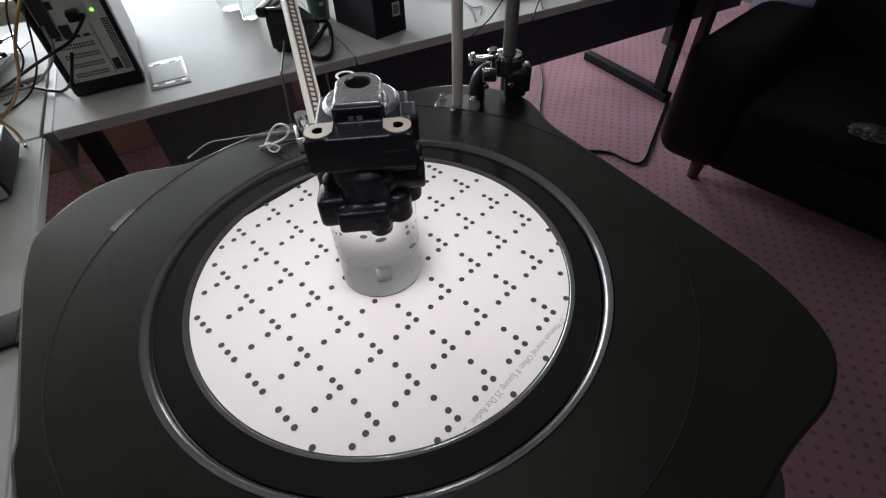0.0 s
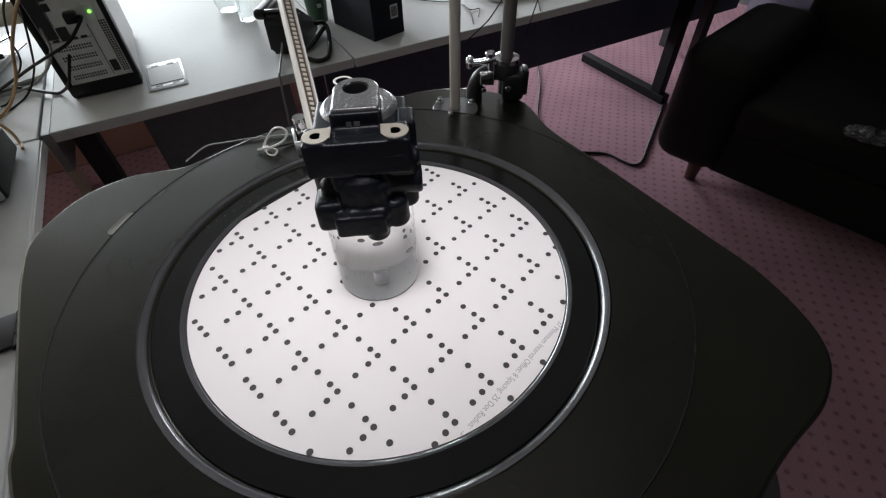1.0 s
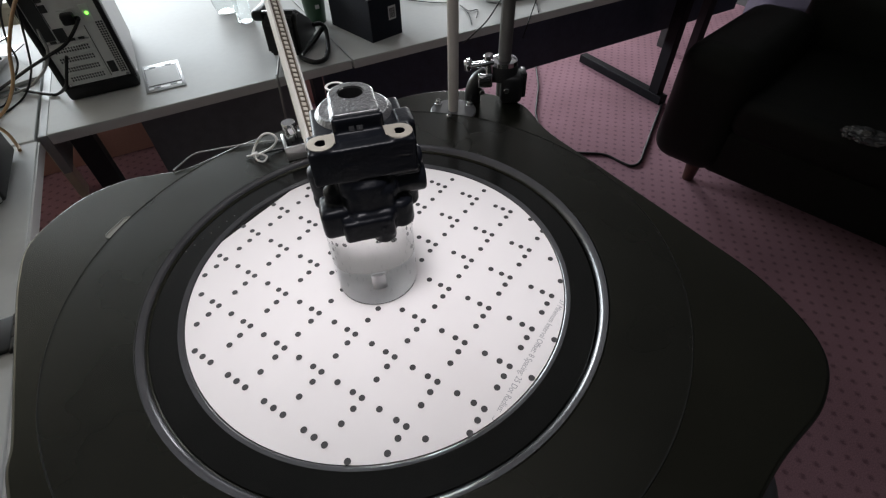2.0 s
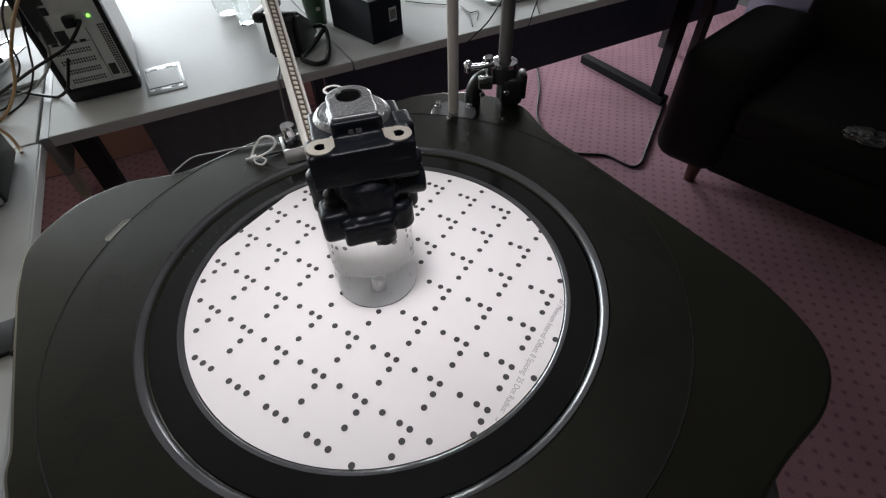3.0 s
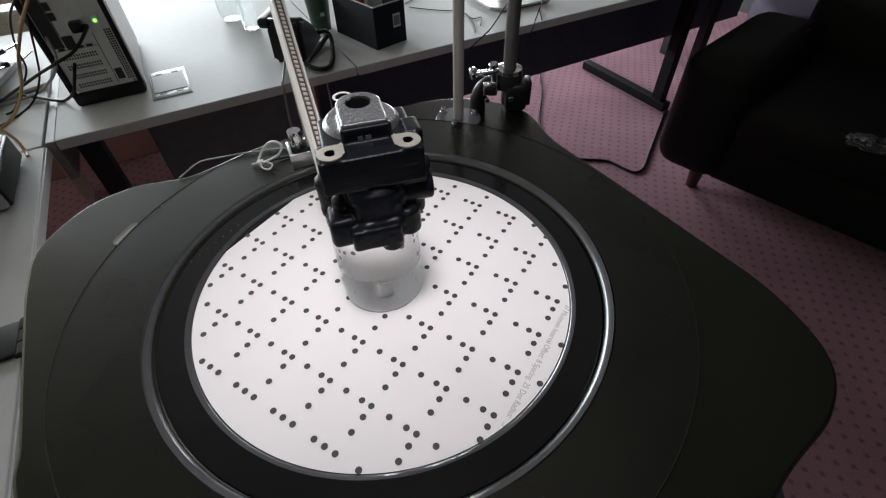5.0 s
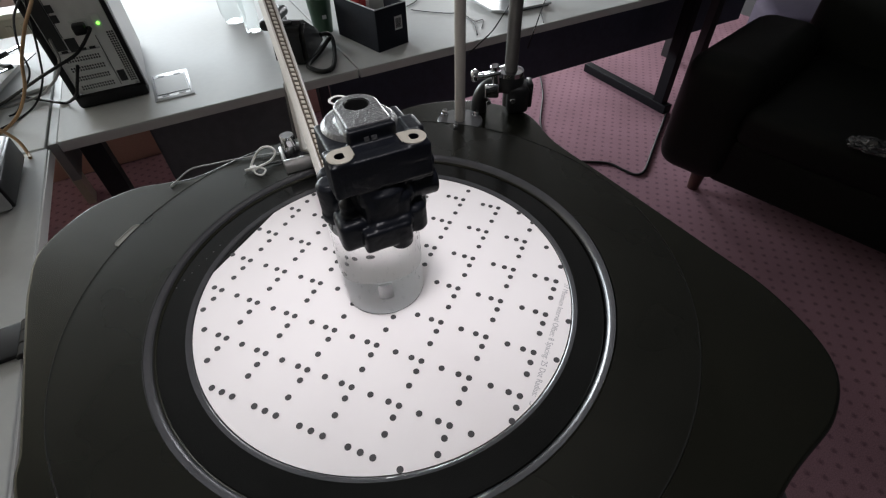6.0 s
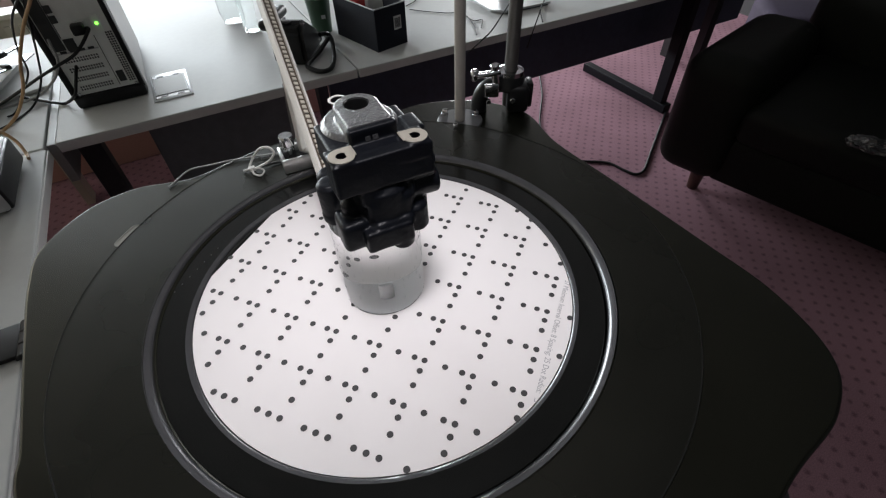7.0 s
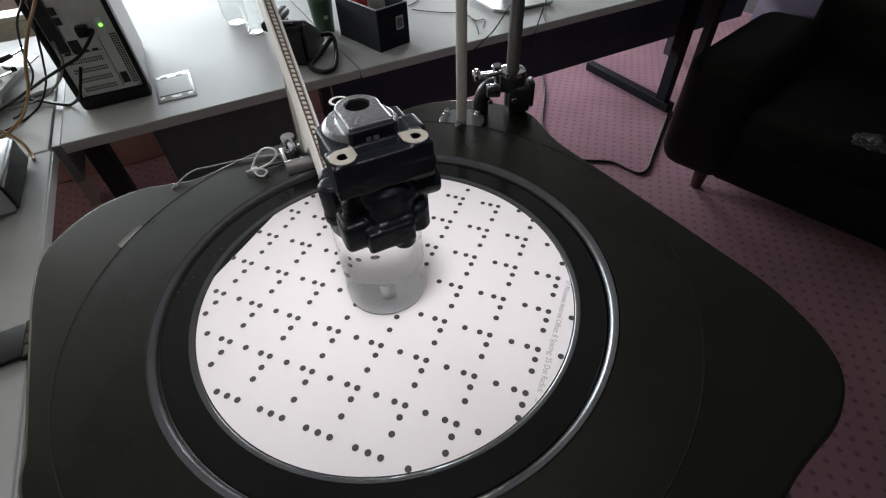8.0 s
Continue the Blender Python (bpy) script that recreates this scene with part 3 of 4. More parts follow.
part("rim", lathe([(0.1580, 0.0022), (0.1566, 0.0019), (0.1549, 0.0009), (0.1540, 0.0), (0.1538, -0.002), (0.1576, -0.002)], 192, closed=True, m=pose(-0.0012, 0, 0)), EDGE_POLISH, platter, "polished bevelled rim", smooth=50)
part("platter_floor", cyl(0.1536, -0.007, -0.0012, 0, 128), PLATTER_BLACK, platter, smooth=40)
for k in range(8):
    x, y = -0.158 - 0.0033 * k, 0.049 - 0.0085 * k
    part("drill_hole", cyl(0.0006, 0.0019, 0.0022, 0, 10, m=pose(x, y, 0)), BORE, platter)

sheet = thing("dotted_sheet", pose(0, 0, ZP), "white round paper sheet printed with black coded dots", "paper sheet")
# one side of the sheet is cut off straight
pb = cyl(0.1535, -0.001, 0.0, 0, 192, m=pose(-0.0012, 0, 0))
cut = math.radians(157.6)
n = Vector((math.cos(cut), math.sin(cut), 0))
bmesh.ops.bisect_plane(pb, geom=pb.verts[:] + pb.edges[:] + pb.faces[:], plane_co=n * 0.1485, plane_no=n, clear_outer=True)
bmesh.ops.holes_fill(pb, edges=[e for e in pb.edges if e.is_boundary])
part("paper", pb, PAPER, sheet, smooth=40)
PITCH = 0.037
LATTICE = pose(0, 0, 0, 0, 0, -22.44) @ Matrix.Translation((-1.445 * PITCH, -3.527 * PITCH, 0))
dot_mesh = bpy.data.meshes.new("dot")
db = cyl(0.00225, 0.0, 0.0003, 0, 20)
db.to_mesh(dot_mesh)
db.free()
dot_mesh.materials.append(INK)


def dot(x, y):
    p = LATTICE @ Vector((x, y, 0))
    if p.length < 0.1525 and p.dot(n) < 0.148:
        d = new("dot", dot_mesh)
        d.parent = sheet
        d.matrix_basis = pose(p.x, p.y, 0.0001)


# each cell: a corner dot, two dots to its side and two below it, at spacings that grow from cell to cell
for i in range(-4, 8):
    for j in range(-1, 9):
        x, y = i * PITCH, j * PITCH
        if j < 0:
            continue
        a, b = (0.018, 0.009) if j == 0 else (0.023 - 0.001 * j, 0.008)
        d, e = (0.009, 0.024 - 0.001 * i) if i >= 1 else (0.010, 0.020 - 0.001 * i)
        dot(x, y), dot(x - b, y), dot(x - a, y)
        if j > 0:
            dot(x, y - d), dot(x, y - e)

font = bpy.data.curves.new("caption", "FONT")
font.body, font.size, font.extrude = "37 Minimum Interval Offset: 8 Spacing: 25 Dot Radius: 1.5", 0.0062, 0.00005
cap = bpy.data.objects.new("caption", font)
scene.collection.objects.link(cap)
bpy.context.view_layer.update()
cme = bpy.data.meshes.new_from_object(cap.evaluated_get(bpy.context.evaluated_depsgraph_get()))
width = max(v.co.x for v in cme.vertices)
bpy.data.objects.remove(cap)
cbm = bmesh.new()
cbm.from_mesh(cme)
bmesh.ops.scale(cbm, vec=(3.12 * PITCH / width, 1, 1), verts=cbm.verts)
bmesh.ops.transform(cbm, matrix=LATTICE @ pose(5.20 * PITCH, 5.02 * PITCH, 0.00015, 0, 0, -90), verts=cbm.verts)
bmesh.ops.delete(cbm, geom=[v for v in cbm.verts if v.co.xy.length > 0.153], context="VERTS")
part("printed_caption", cbm, TEXT_INK, sheet, "small grey printed caption")

# ---- acrylic stand and the casting on it ----
CX, CY = -0.0018, 0.0010
holder = thing("acrylic_stand", pose(0, 0, ZP), "clear acrylic cylinder stand with steel pin", "stand")
# pale disc added in place of the light mirrored by the cylinder's bottom
part("reflection_disc", cyl(0.0318, 0.0008, 0.0011, 0, 96, m=pose(CX, CY, 0)), FOOT_REFLECTION, holder, "pale disc added for light mirrored in the cylinder's bottom")
part("cylinder", lathe([(0, 0.0003), (0.0322, 0.0003), (0.0328, 0.0009), (0.0328, 0.0794), (0.0322, 0.080), (0, 0.080)], 128, m=pose(CX, CY, 0)), ACRYLIC, holder, "clear solid acrylic cylinder", smooth=40)


def weld(ob, c, rounds, holes):
    """Merges the blocks of a casting into one skin, softens it and drills its holes."""
    s = 0.001
    rm = ob.modifiers.new("weld", "REMESH")
    rm.mode, rm.voxel_size = "VOXEL", 0.0008
    sm = ob.modifiers.new("round", "SMOOTH")
    sm.factor, sm.iterations = 0.5, rounds
    cutters = []
    for x, y, z0, z1, r in holes:
        kb = cyl(r * s, z0 * s, z1 * s, 0, 40, m=pose(x * s, y * s, 0))
        km = bpy.data.meshes.new("drill")
        kb.to_mesh(km)
        kb.free()
        k = new("drill", km)
        k.parent = c
        cutters.append(k)
        bo = ob.modifiers.new("drill", "BOOLEAN")
        bo.object, bo.operation, bo.solver = k, "DIFFERENCE", "EXACT"
    bpy.context.view_layer.update()
    done = bpy.data.meshes.new_from_object(ob.evaluated_get(bpy.context.evaluated_depsgraph_get()))
    ob.modifiers.clear()
    old = ob.data
    ob.data = done
    bpy.data.meshes.remove(old)
    for k in cutters:
        bpy.data.objects.remove(k)
    # uneven sand-cast skin below the machined top
    skin = [(v.co.copy(), v.normal.copy()) for v in done.vertices]
    for v, (p, q) in zip(done.vertices, skin):
        if p.z < 0.137:
            v.co = p + q * (noise.noise(p * 60) * 0.0005 + noise.noise(p * 260) * 0.00015)
    done.polygons.foreach_set("use_smooth", [True] * len(done.polygons))
    done.set_sharp_from_angle(angle=radians(45))


def casting():
    """A black cast housing: welded from rounded blocks and bosses, then drilled."""
    c = thing("pump_casting", pose(0, 0, ZP) @ pose(0, 0, 0, 0, 0, 25.8), "black painted cast iron pump housing with machined lugs", "casting")
    s = 0.001

    def bx(x0, x1, y0, y1, z0, z1, r, b=None, turn=None):
        q = box(x0 * s, x1 * s, y0 * s, y1 * s, z0 * s, z1 * s, r * s, segs=3)
        if turn is not None:
            moved(q, turn)
        return join(b, q)

    def cy(x, y, z0, z1, r, b, bev=1.5, r2=None):
        return cyl(r * s, z0 * s, z1 * s, bev * s, 40, b, m=pose(x * s, y * s, 0), r2=None if r2 is None else r2 * s)

    def along(x0, y, z, length, r, b, rot):
        return cyl(r * s, 0, length * s, 1.5 * s, 40, b, m=pose(x0 * s, y * s, z * s, *rot))

    # upper block with the two lugs
    b = bx(-29, 33.5, -33, -12, 124, 147.2, 1.6)
    bx(-25, 33, -20, 24, 122, 145, 2, b)
    cy(-20.6, -24.2, 130, 148.3, 8.6, b, 0.8)
    cy(25, -24.4, 130, 148.3, 8.6, b, 0.8)
    # round flange and the top boss
    top = cyl(25 * s, 138 * s, 148 * s, 3 * s, 48, m=pose(3 * s, 13 * s, 0))
    cy(2.8, 12.7, 144, 157.8, 14.5, top, 1)
    bx(-11.5, 17, -13, 12, 143, 157.8, 1.5, top)
    # side ports: a tall slab, the cross tube with its raised lip and a small plug over it
    bx(26, 37.5, -14, 6, 106, 147, 2.5, b)
    along(12, -21, 112, 27, 10, b, (0, 90, 0))
    along(16, -22, 113, 4, 11.5, b, (0, 90, 0))
    along(31, -20, 127, 7, 6, b, (0, 90, 0))
    bx(14, 37, -27, 2, 103.5, 126, 3, b)
    # waist: a bellied drum under the block, with a stud on it
    cy(3, -2, 84, 126, 27, b, 3)
    cy(1, -16, 90, 124, 20, b, 5)
    bx(-14, 18, -35, -8, 92, 118, 6, b)
    cy(-19.5, -19, 94, 116, 7.2, b, 5)
    bx(-24, -8, -22, 6, 96, 112, 4, b)
    # crisp ledges where the tube meets the block, and the web between stud and block
    bx(14, 35, -30, -14, 120, 125, 1.2, b)
    bx(-16, 0, -33, -18, 112, 125, 3, b)
    # lower flange with its lobes, tongue and drain boss
    cy(2, 0, 80, 100, 29.5, b, 2.5)
    bx(-31.5, -13, -33, -10, 80.5, 103, 4, b)
    bx(-19, 14, -41, -10, 81, 98, 2.5, b)
    bx(-12, 16, -39, -10, 90, 101, 4, b)
    cy(7, -33.5, 76, 92, 8, b, 1.5)
    cy(20, -27, 81, 103, 9, b, 2.5)
    cy(28, -9, 82, 103, 8.5, b, 2.5)
    cy(-26, 6, 82, 113, 9, b, 2.5)
    cy(-25, 6, 80.5, 90, 10.5, b, 2)
    cy(-22, 22, 82, 110, 9, b, 3)
    cy(23, 21, 82, 112, 10, b, 3)
    # smooth front of the boss and the saddle between the lugs
    bx(-12.5, 18, -16.5, -10, 140, 156.6, 1.5, b)
    bx(-11, 16, -26, -12, 138, 147.6, 1.2, b)
    weld(part("cast_body", b, CAST, c), c, 3, ((-20.6, -24.2, 135, 160, 3.3), (25, -24.4, 135, 160, 3.3), (2.8, 12.7, 120, 170, 8.2)))
    weld(part("top_boss", top, CAST_ROUGH_LIT, c, "rough cast top boss with bore"), c, 2, ((2.8, 12.7, 120, 170, 8.2),))
    # bare machined faces of the lugs
    for x in (-20.6, 25):
        sx = -1 if x < 0 else 1
        f = lathe([(3.4 * s, 0), (7.9 * s, 0), (7.9 * s, 0.5 * s), (3.4 * s, 0.5 * s)], 40, closed=True)
        box(-8.3 * s if sx > 0 else 2.5 * s, -2.5 * s if sx > 0 else 8.3 * s, -2.5 * s, 8 * s, 0, 0.45 * s, bm=f)
        part("lug_face", f, MACHINED, c, "bare machined lug face with bolt hole", m=pose(x * s, -24.3 * s, 148.1 * s))
    part("bore_liner", lathe([(7.6 * s, 121 * s), (8.1 * s, 121 * s), (8.1 * s, 157 * s), (7.6 * s, 157 * s)], 48, closed=True, m=pose(2.8 * s, 12.7 * s, 0)), BORE, c, "dark machined bore", smooth=40)
    part("bore_floor", cyl(7.6 * s, 121 * s, 122 * s, 0, 40, m=pose(2.8 * s, 12.7 * s, 0)), BORE, c)
    part("wire_tag", lathe([(4.6 * s, 0), (6.2 * s, 0), (6.2 * s, 0.5 * s), (4.6 * s, 0.5 * s)], 32, closed=True, m=pose(-5.5 * s, 24 * s, 157 * s)), TIE, c, "pale ring tag behind the boss", smooth=40)
    part("cast_mark", box(-4 * s, -1 * s, -0.2 * s, 0.3 * s, 0, 3 * s, bm=box(0.5 * s, 4 * s, -0.2 * s, 0.3 * s, 0, 3 * s)), CAST_ROUGH_LIT, c, m=pose(1 * s, -17.2 * s, 148.6 * s, -15, 0, 0))
    return c


housing = casting()
pin = part("pin", lathe([(0, 0.0012), (0.0032, 0.0012), (0.0032, 0.0160), (0.0028, 0.0165), (0, 0.0165)], 32, m=pose(CX, CY, 0)), PIN, holder, "brushed steel pin", smooth=40)

# ---- things on the desks ----
pc = thing("desktop_computer", in_room(-0.2765, 1.06, ZD), "black tower computer with grey steel back", "computer", )
part("case", box(-0.0765, 0.0765, 0.006, 0.36, 0.0, 0.35, 0.006), PC_BLACK, pc, smooth=40)
part("back_plate", box(-0.066, 0.066, -0.001, 0.008, 0.030, 0.335, 0.001), PC_STEEL, pc, "grey zinc back plate")
part("foot_moulding", box(-0.0765, 0.0765, -0.010, 0.04, 0.0, 0.030, 0.008), PC_BLACK, pc, smooth=40)
part("side_panel", box(0.0766, 0.0785, 0.02, 0.355, 0.012, 0.345, 0.0008), PC_SIDE, pc, "light grey side panel")
part("edge_moulding", box(-0.0775, -0.064, -0.006, 0.02, 0.02, 0.345, 0.004), PC_BLACK, pc, smooth=40)
part("edge_moulding", box(0.0655, 0.0775, -0.006, 0.02, 0.02, 0.345, 0.004), PC_BLACK, pc, smooth=40)
for k in range(4):
    s_ = part("slot_cover", box(-0.055, 0.022, -0.003, 0.0, 0.038 + k * 0.021, 0.054 + k * 0.021, 0.0006), PC_STEEL, pc)
    for q in range(13):
        for w in range(2):
            part("vent", box(-0.051 + q * 0.0053, -0.0478 + q * 0.0053, -0.0035, -0.0028, 0.0405 + k * 0.021 + w * 0.0058, 0.0445 + k * 0.021 + w * 0.0058), PC_DARK, s_)
part("slot_cover", box(-0.060, 0.024, -0.0025, 0.0, 0.1225, 0.1255, 0.0005), PC_SIDE, pc)
part("seam", box(0.0265, 0.0278, -0.0022, -0.0005, 0.036, 0.15), PC_DARK, pc)
part("seam", box(-0.0345, -0.0332, -0.0022, -0.0005, 0.155, 0.33), PC_DARK, pc)
for z in (0.028, 0.33):
    for x in (-0.06, 0.06):
        part("screw", cyl(0.003, 0, 0.003, 0.0006, 14, m=pose(x, -0.002, z + 0.006, 90, 0, 0)), CHROME, pc, smooth=40)
part("fan_slot", box(-0.012, 0.020, -0.0032, -0.002, 0.012, 0.0145, 0.0005), PC_SIDE, pc)
for q in range(22):
    for w in range(3):
        part("vent", box(0.050 + w * 0.0048, 0.0535 + w * 0.0048, -0.0016, -0.0009, 0.04 + q * 0.0052, 0.0437 + q * 0.0052), PC_DARK, pc)
part("kensington_plate", box(0.031, 0.046, -0.004, 0.0, 0.043, 0.068, 0.0008), PC_DARK, pc)
part("port_block", box(-0.062, -0.036, -0.003, 0.0, 0.13, 0.32, 0.001), PC_DARK, pc, "black port panel")
part("port", box(-0.033, -0.013, -0.004, 0.0, 0.128, 0.152, 0.001), PC_DARK, pc)
part("port", box(-0.035, -0.022, -0.004, 0.0, 0.185, 0.20, 0.001), PC_DARK, pc)
part("port", box(-0.035, -0.022, -0.004, 0.0, 0.205, 0.22, 0.001), PC_DARK, pc)
for q in range(4):
    part("port", box(-0.05 + q * 0.018, -0.038 + q * 0.018, -0.003, 0.0, 0.124, 0.129, 0.0004), PC_DARK, pc)
part("fan_grille", cyl(0.033, -0.002, 0.001, 0.0005, 40, m=pose(-0.005, 0, 0.27, 90, 0, 0)), PC_DARK, pc, "dark fan grille")
part("power_inlet", box(-0.010, 0.026, -0.004, 0.0, 0.155, 0.185, 0.0015), PC_STEEL, pc)
part("power_plug", box(-0.005, 0.020, -0.028, -0.002, 0.160, 0.181, 0.004), PC_BLACK, pc, smooth=40)
part("status_plate", box(0.035, 0.052, -0.004, 0.0, 0.155, 0.19, 0.001), PC_STEEL, pc)
part("status_light", cyl(0.0032, 0, 0.002, 0.0004, 16, m=pose(0.044, -0.004, 0.173, 90, 0, 0)), GREEN_LED, pc, "green status light")


def cable(name, pts, r, mat, label):
    t = thing(name, ROOM, label, "cable", "cables")
    part("sheath", tube(pts, r, 8), mat, t, smooth=60)
    return t


cable("power_cable", [(-0.2575, 1.05, 0.888), (-0.25, 1.03, 0.889), (-0.292, 1.02, 0.853), (-0.34, 1.02, 0.834), (-0.384, 1.04, 0.813), (-0.433, 1.07, 0.786), (-0.495, 1.09, 0.757), (-0.548, 1.1, 0.741)], 0.0034, BLACK_CABLE, "thick black power cable from the computer")
cable("black_cable", [(-0.311, 1.05, 0.817), (-0.312, 1.035, 0.815), (-0.327, 1.03, 0.787), (-0.341, 1.03, 0.764), (-0.3794, 1.1001, 0.7255), (-0.4031, 1.1169, 0.7245), (-0.4647, 1.1819, 0.7245), (-0.5307, 1.2576, 0.7245), (-0.5842, 1.3088, 0.7245)], 0.0034, BLACK_CABLE, "black cable lying on the desk")
cable("grey_cable", [(-0.332, 1.052, 0.878), (-0.329, 1.03, 0.873), (-0.33, 1.02, 0.847), (-0.352, 1.03, 0.813), (-0.38, 1.06, 0.786), (-0.4335, 1.1552, 0.735), (-0.4932, 1.1559, 0.7245), (-0.5203, 1.1533, 0.7245), (-0.5541, 1.155, 0.7245)], 0.0028, GREY_CABLE, "grey network cable behind the computer")
cable("tan_cable", [(-0.285, 0.93, 1.02), (-0.301, 0.957, 0.98), (-0.351, 1.021, 0.92), (-0.391, 1.02, 0.86), (-0.421, 1.034, 0.80), (-0.46, 1.048, 0.75), (-0.492, 1.038, 0.727), (-0.52, 1.0, 0.7245)], 0.0034, TAN_CABLE, "tan cable hanging over the desk")
cable("tan_cable", [(-0.60, 0.86, 0.80), (-0.52, 0.90, 0.80), (-0.485, 0.93, 0.775), (-0.46, 0.92, 0.745), (-0.448, 0.89, 0.7245), (-0.442, 0.865, 0.7245)], 0.0032, TAN_CABLE, "tan cable lying on the side desk")
cable("black_cable", [(-0.30, 0.94, 1.01), (-0.322, 0.972, 0.98), (-0.366, 1.034, 0.93), (-0.402, 1.097, 0.86), (-0.419, 1.132, 0.80), (-0.451, 1.132, 0.76), (-0.484, 1.118, 0.7245), (-0.50, 1.10, 0.7235)], 0.0022, BLACK_CABLE, "thin black cable hanging by the computer")
cable("black_cable", [(-0.325, 1.02, 0.97), (-0.35, 1.05, 0.90), (-0.38, 1.10, 0.83), (-0.41, 1.14, 0.77), (-0.45, 1.13, 0.7245), (-0.49, 1.06, 0.7235), (-0.53, 1.03, 0.7235)], 0.0022, BLACK_CABLE, "thin black cable hanging by the computer")
cable("grey_lead", [(0.1479, 1.0331, 0.755), (0.1376, 1.0212, 0.735), (0.1199, 0.9776, 0.7255), (0.0998, 0.9148, 0.7255), (0.098, 0.912, 0.7265), (0.095, 0.900, 0.71), (0.085, 0.89, 0.60), (0.075, 0.885, 0.45), (0.06, 0.88, 0.2), (0.05, 0.87, 0.006)], 0.003, GREY_CABLE, "grey telephone cable hanging over the desk edge")

sock = thing("desk_socket", in_room(-0.149, 1.078, ZD), "silver flap socket let into the desk top", "socket")
part("frame", box(-0.045, 0.045, -0.083, 0.083, 0.0, 0.0022, 0.0010), SILVER, sock, smooth=40)
part("lid_gap", box(-0.0385, 0.0385, -0.070, 0.070, 0.002, 0.0025), PC_SIDE, sock)
for y in (-0.052, 0.054):
    part("lid_joint", box(-0.0385, 0.0385, y - 0.0012, y + 0.0012, 0.002, 0.0034), PC_DARK, sock)
for x in (-0.0385, 0.0385):
    part("lid_joint", box(x - 0.0009, x + 0.0009, -0.070, 0.070, 0.002, 0.0033), PC_DARK, sock)
part("lid", box(-0.0365, 0.0365, -0.050, 0.052, 0.0022, 0.0036, 0.0006), DESK, sock, "pale flush lid")
for dx in (-0.019, 0.019):
    for dy in (-0.061, 0.062):
        part("notch", box(dx - 0.008, dx + 0.008, dy - 0.0045, dy + 0.0045, 0.002, 0.0032, 0.0003), PC_DARK, sock)

bn = thing("organiser_box", in_room(0.412, 1.090, ZD, 14), "black felt storage box with folded rim", "box")
for x0, x1, y0, y1 in ((-0.053, 0.053, -0.10, -0.097), (-0.053, 0.053, 0.097, 0.10), (-0.053, -0.05, -0.097, 0.097), (0.05, 0.053, -0.097, 0.097)):
    part("side", box(x0, x1, y0, y1, 0.002, 0.11, 0.0006), FELT, bn)
    part("rim", box(x0 - 0.0005, x1 + 0.0005, y0 - 0.0005, y1 + 0.0005, 0.1085, 0.111, 0.0008), SILVER, bn, "thin silver edging")
part("bottom", box(-0.053, 0.053, -0.10, 0.10, 0.0, 0.003), FELT, bn)
lb = part("label", box(-0.003, 0.022, -0.1014, -0.1002, 0.045, 0.08), LABEL, bn, "white label with printed bars", m=pose(0.012, 0, 0))
for q in range(7):
    part("bar", box(0.0 + q * 0.0028, 0.0014 + q * 0.0028, -0.1020, -0.1013, 0.05, 0.075), INK, lb)
red = thing("red_gadget", in_room(0.385, 1.10, ZD + 0.003, 20), "red plastic tool in the storage box", "tool")
part("grip", box(-0.012, 0.012, -0.02, 0.02, 0.0, 0.115, 0.004), RED, red, smooth=40)
card = thing("pale_card", in_room(0.425, 1.06, ZD + 0.003, -30), "pale card leaning in the storage box", "card")
part("sheet", box(-0.02, 0.02, -0.0015, 0.0015, 0.0, 0.12, 0.0004), LABEL, card, m=pose(0, 0, 0, 8, 0, 0))
roll = thing("white_roll", in_room(0.412, 1.12, ZD + 0.003), "white cable roll in the storage box", "roll")
part("roll", lathe([(0.010, 0), (0.02, 0), (0.02, 0.10), (0.010, 0.10)], 32, closed=True), TIE, roll, smooth=40)

cup = thing("green_cup", in_room(0.305, 1.225, ZD), "dark green plastic cup with small label", "cup")
part("cup_wall", lathe([(0, 0), (0.028, 0), (0.036, 0.095), (0.0375, 0.097), (0.0355, 0.097), (0.034, 0.093), (0.027, 0.004), (0, 0.004)], 48), GREEN_CUP, cup, smooth=40)
part("label", box(-0.006, 0.006, -0.0352, -0.0335, 0.045, 0.055), LABEL, cup)

gl = thing("drinking_glass", in_room(0.118, 1.345, ZD), "clear ribbed drinking glass", "glass")
part("glass_wall", lathe([(0, 0.0008), (0.0205, 0.0008), (0.0215, 0.0), (0.022, 0.001), (0.026, 0.13), (0.0252, 0.13), (0.0210, 0.004), (0, 0.004)], 40), GLASS, gl, smooth=40)
gl2 = thing("drinking_glass", in_room(0.085, 1.465, ZD), "clear round drinking glass", "glass")
part("glass_wall", lathe([(0, 0.0008), (0.0265, 0.0008), (0.0275, 0.0), (0.028, 0.001), (0.036, 0.03), (0.036, 0.08), (0.0352, 0.08), (0.0352, 0.0305), (0.0272, 0.003), (0, 0.003)], 40), GLASS, gl2, smooth=40)

ph = thing("desk_phone", in_room(0.169, 1.078, ZD, -33), "black desk telephone seen from behind with cord", "telephone")
wedge = bmesh.new()
prof = [(-0.055, 0.0), (0.11, 0.0), (0.11, 0.035), (-0.005, 0.104), (-0.03, 0.104), (-0.05, 0.085)]
rows_ = [[wedge.verts.new((x, y, z)) for y, z in prof] for x in (-0.032, 0.058)]
wedge.faces.new(rows_[0])
wedge.faces.new(rows_[1][::-1])
for k in range(6):
    q = (k + 1) % 6
    wedge.faces.new((rows_[0][k], rows_[0][q], rows_[1][q], rows_[1][k]))
bmesh.ops.bevel(wedge, geom=wedge.edges[:], offset=0.010, segments=4, affect="EDGES")
part("phone_body", wedge, PC_BLACK, ph, smooth=40)
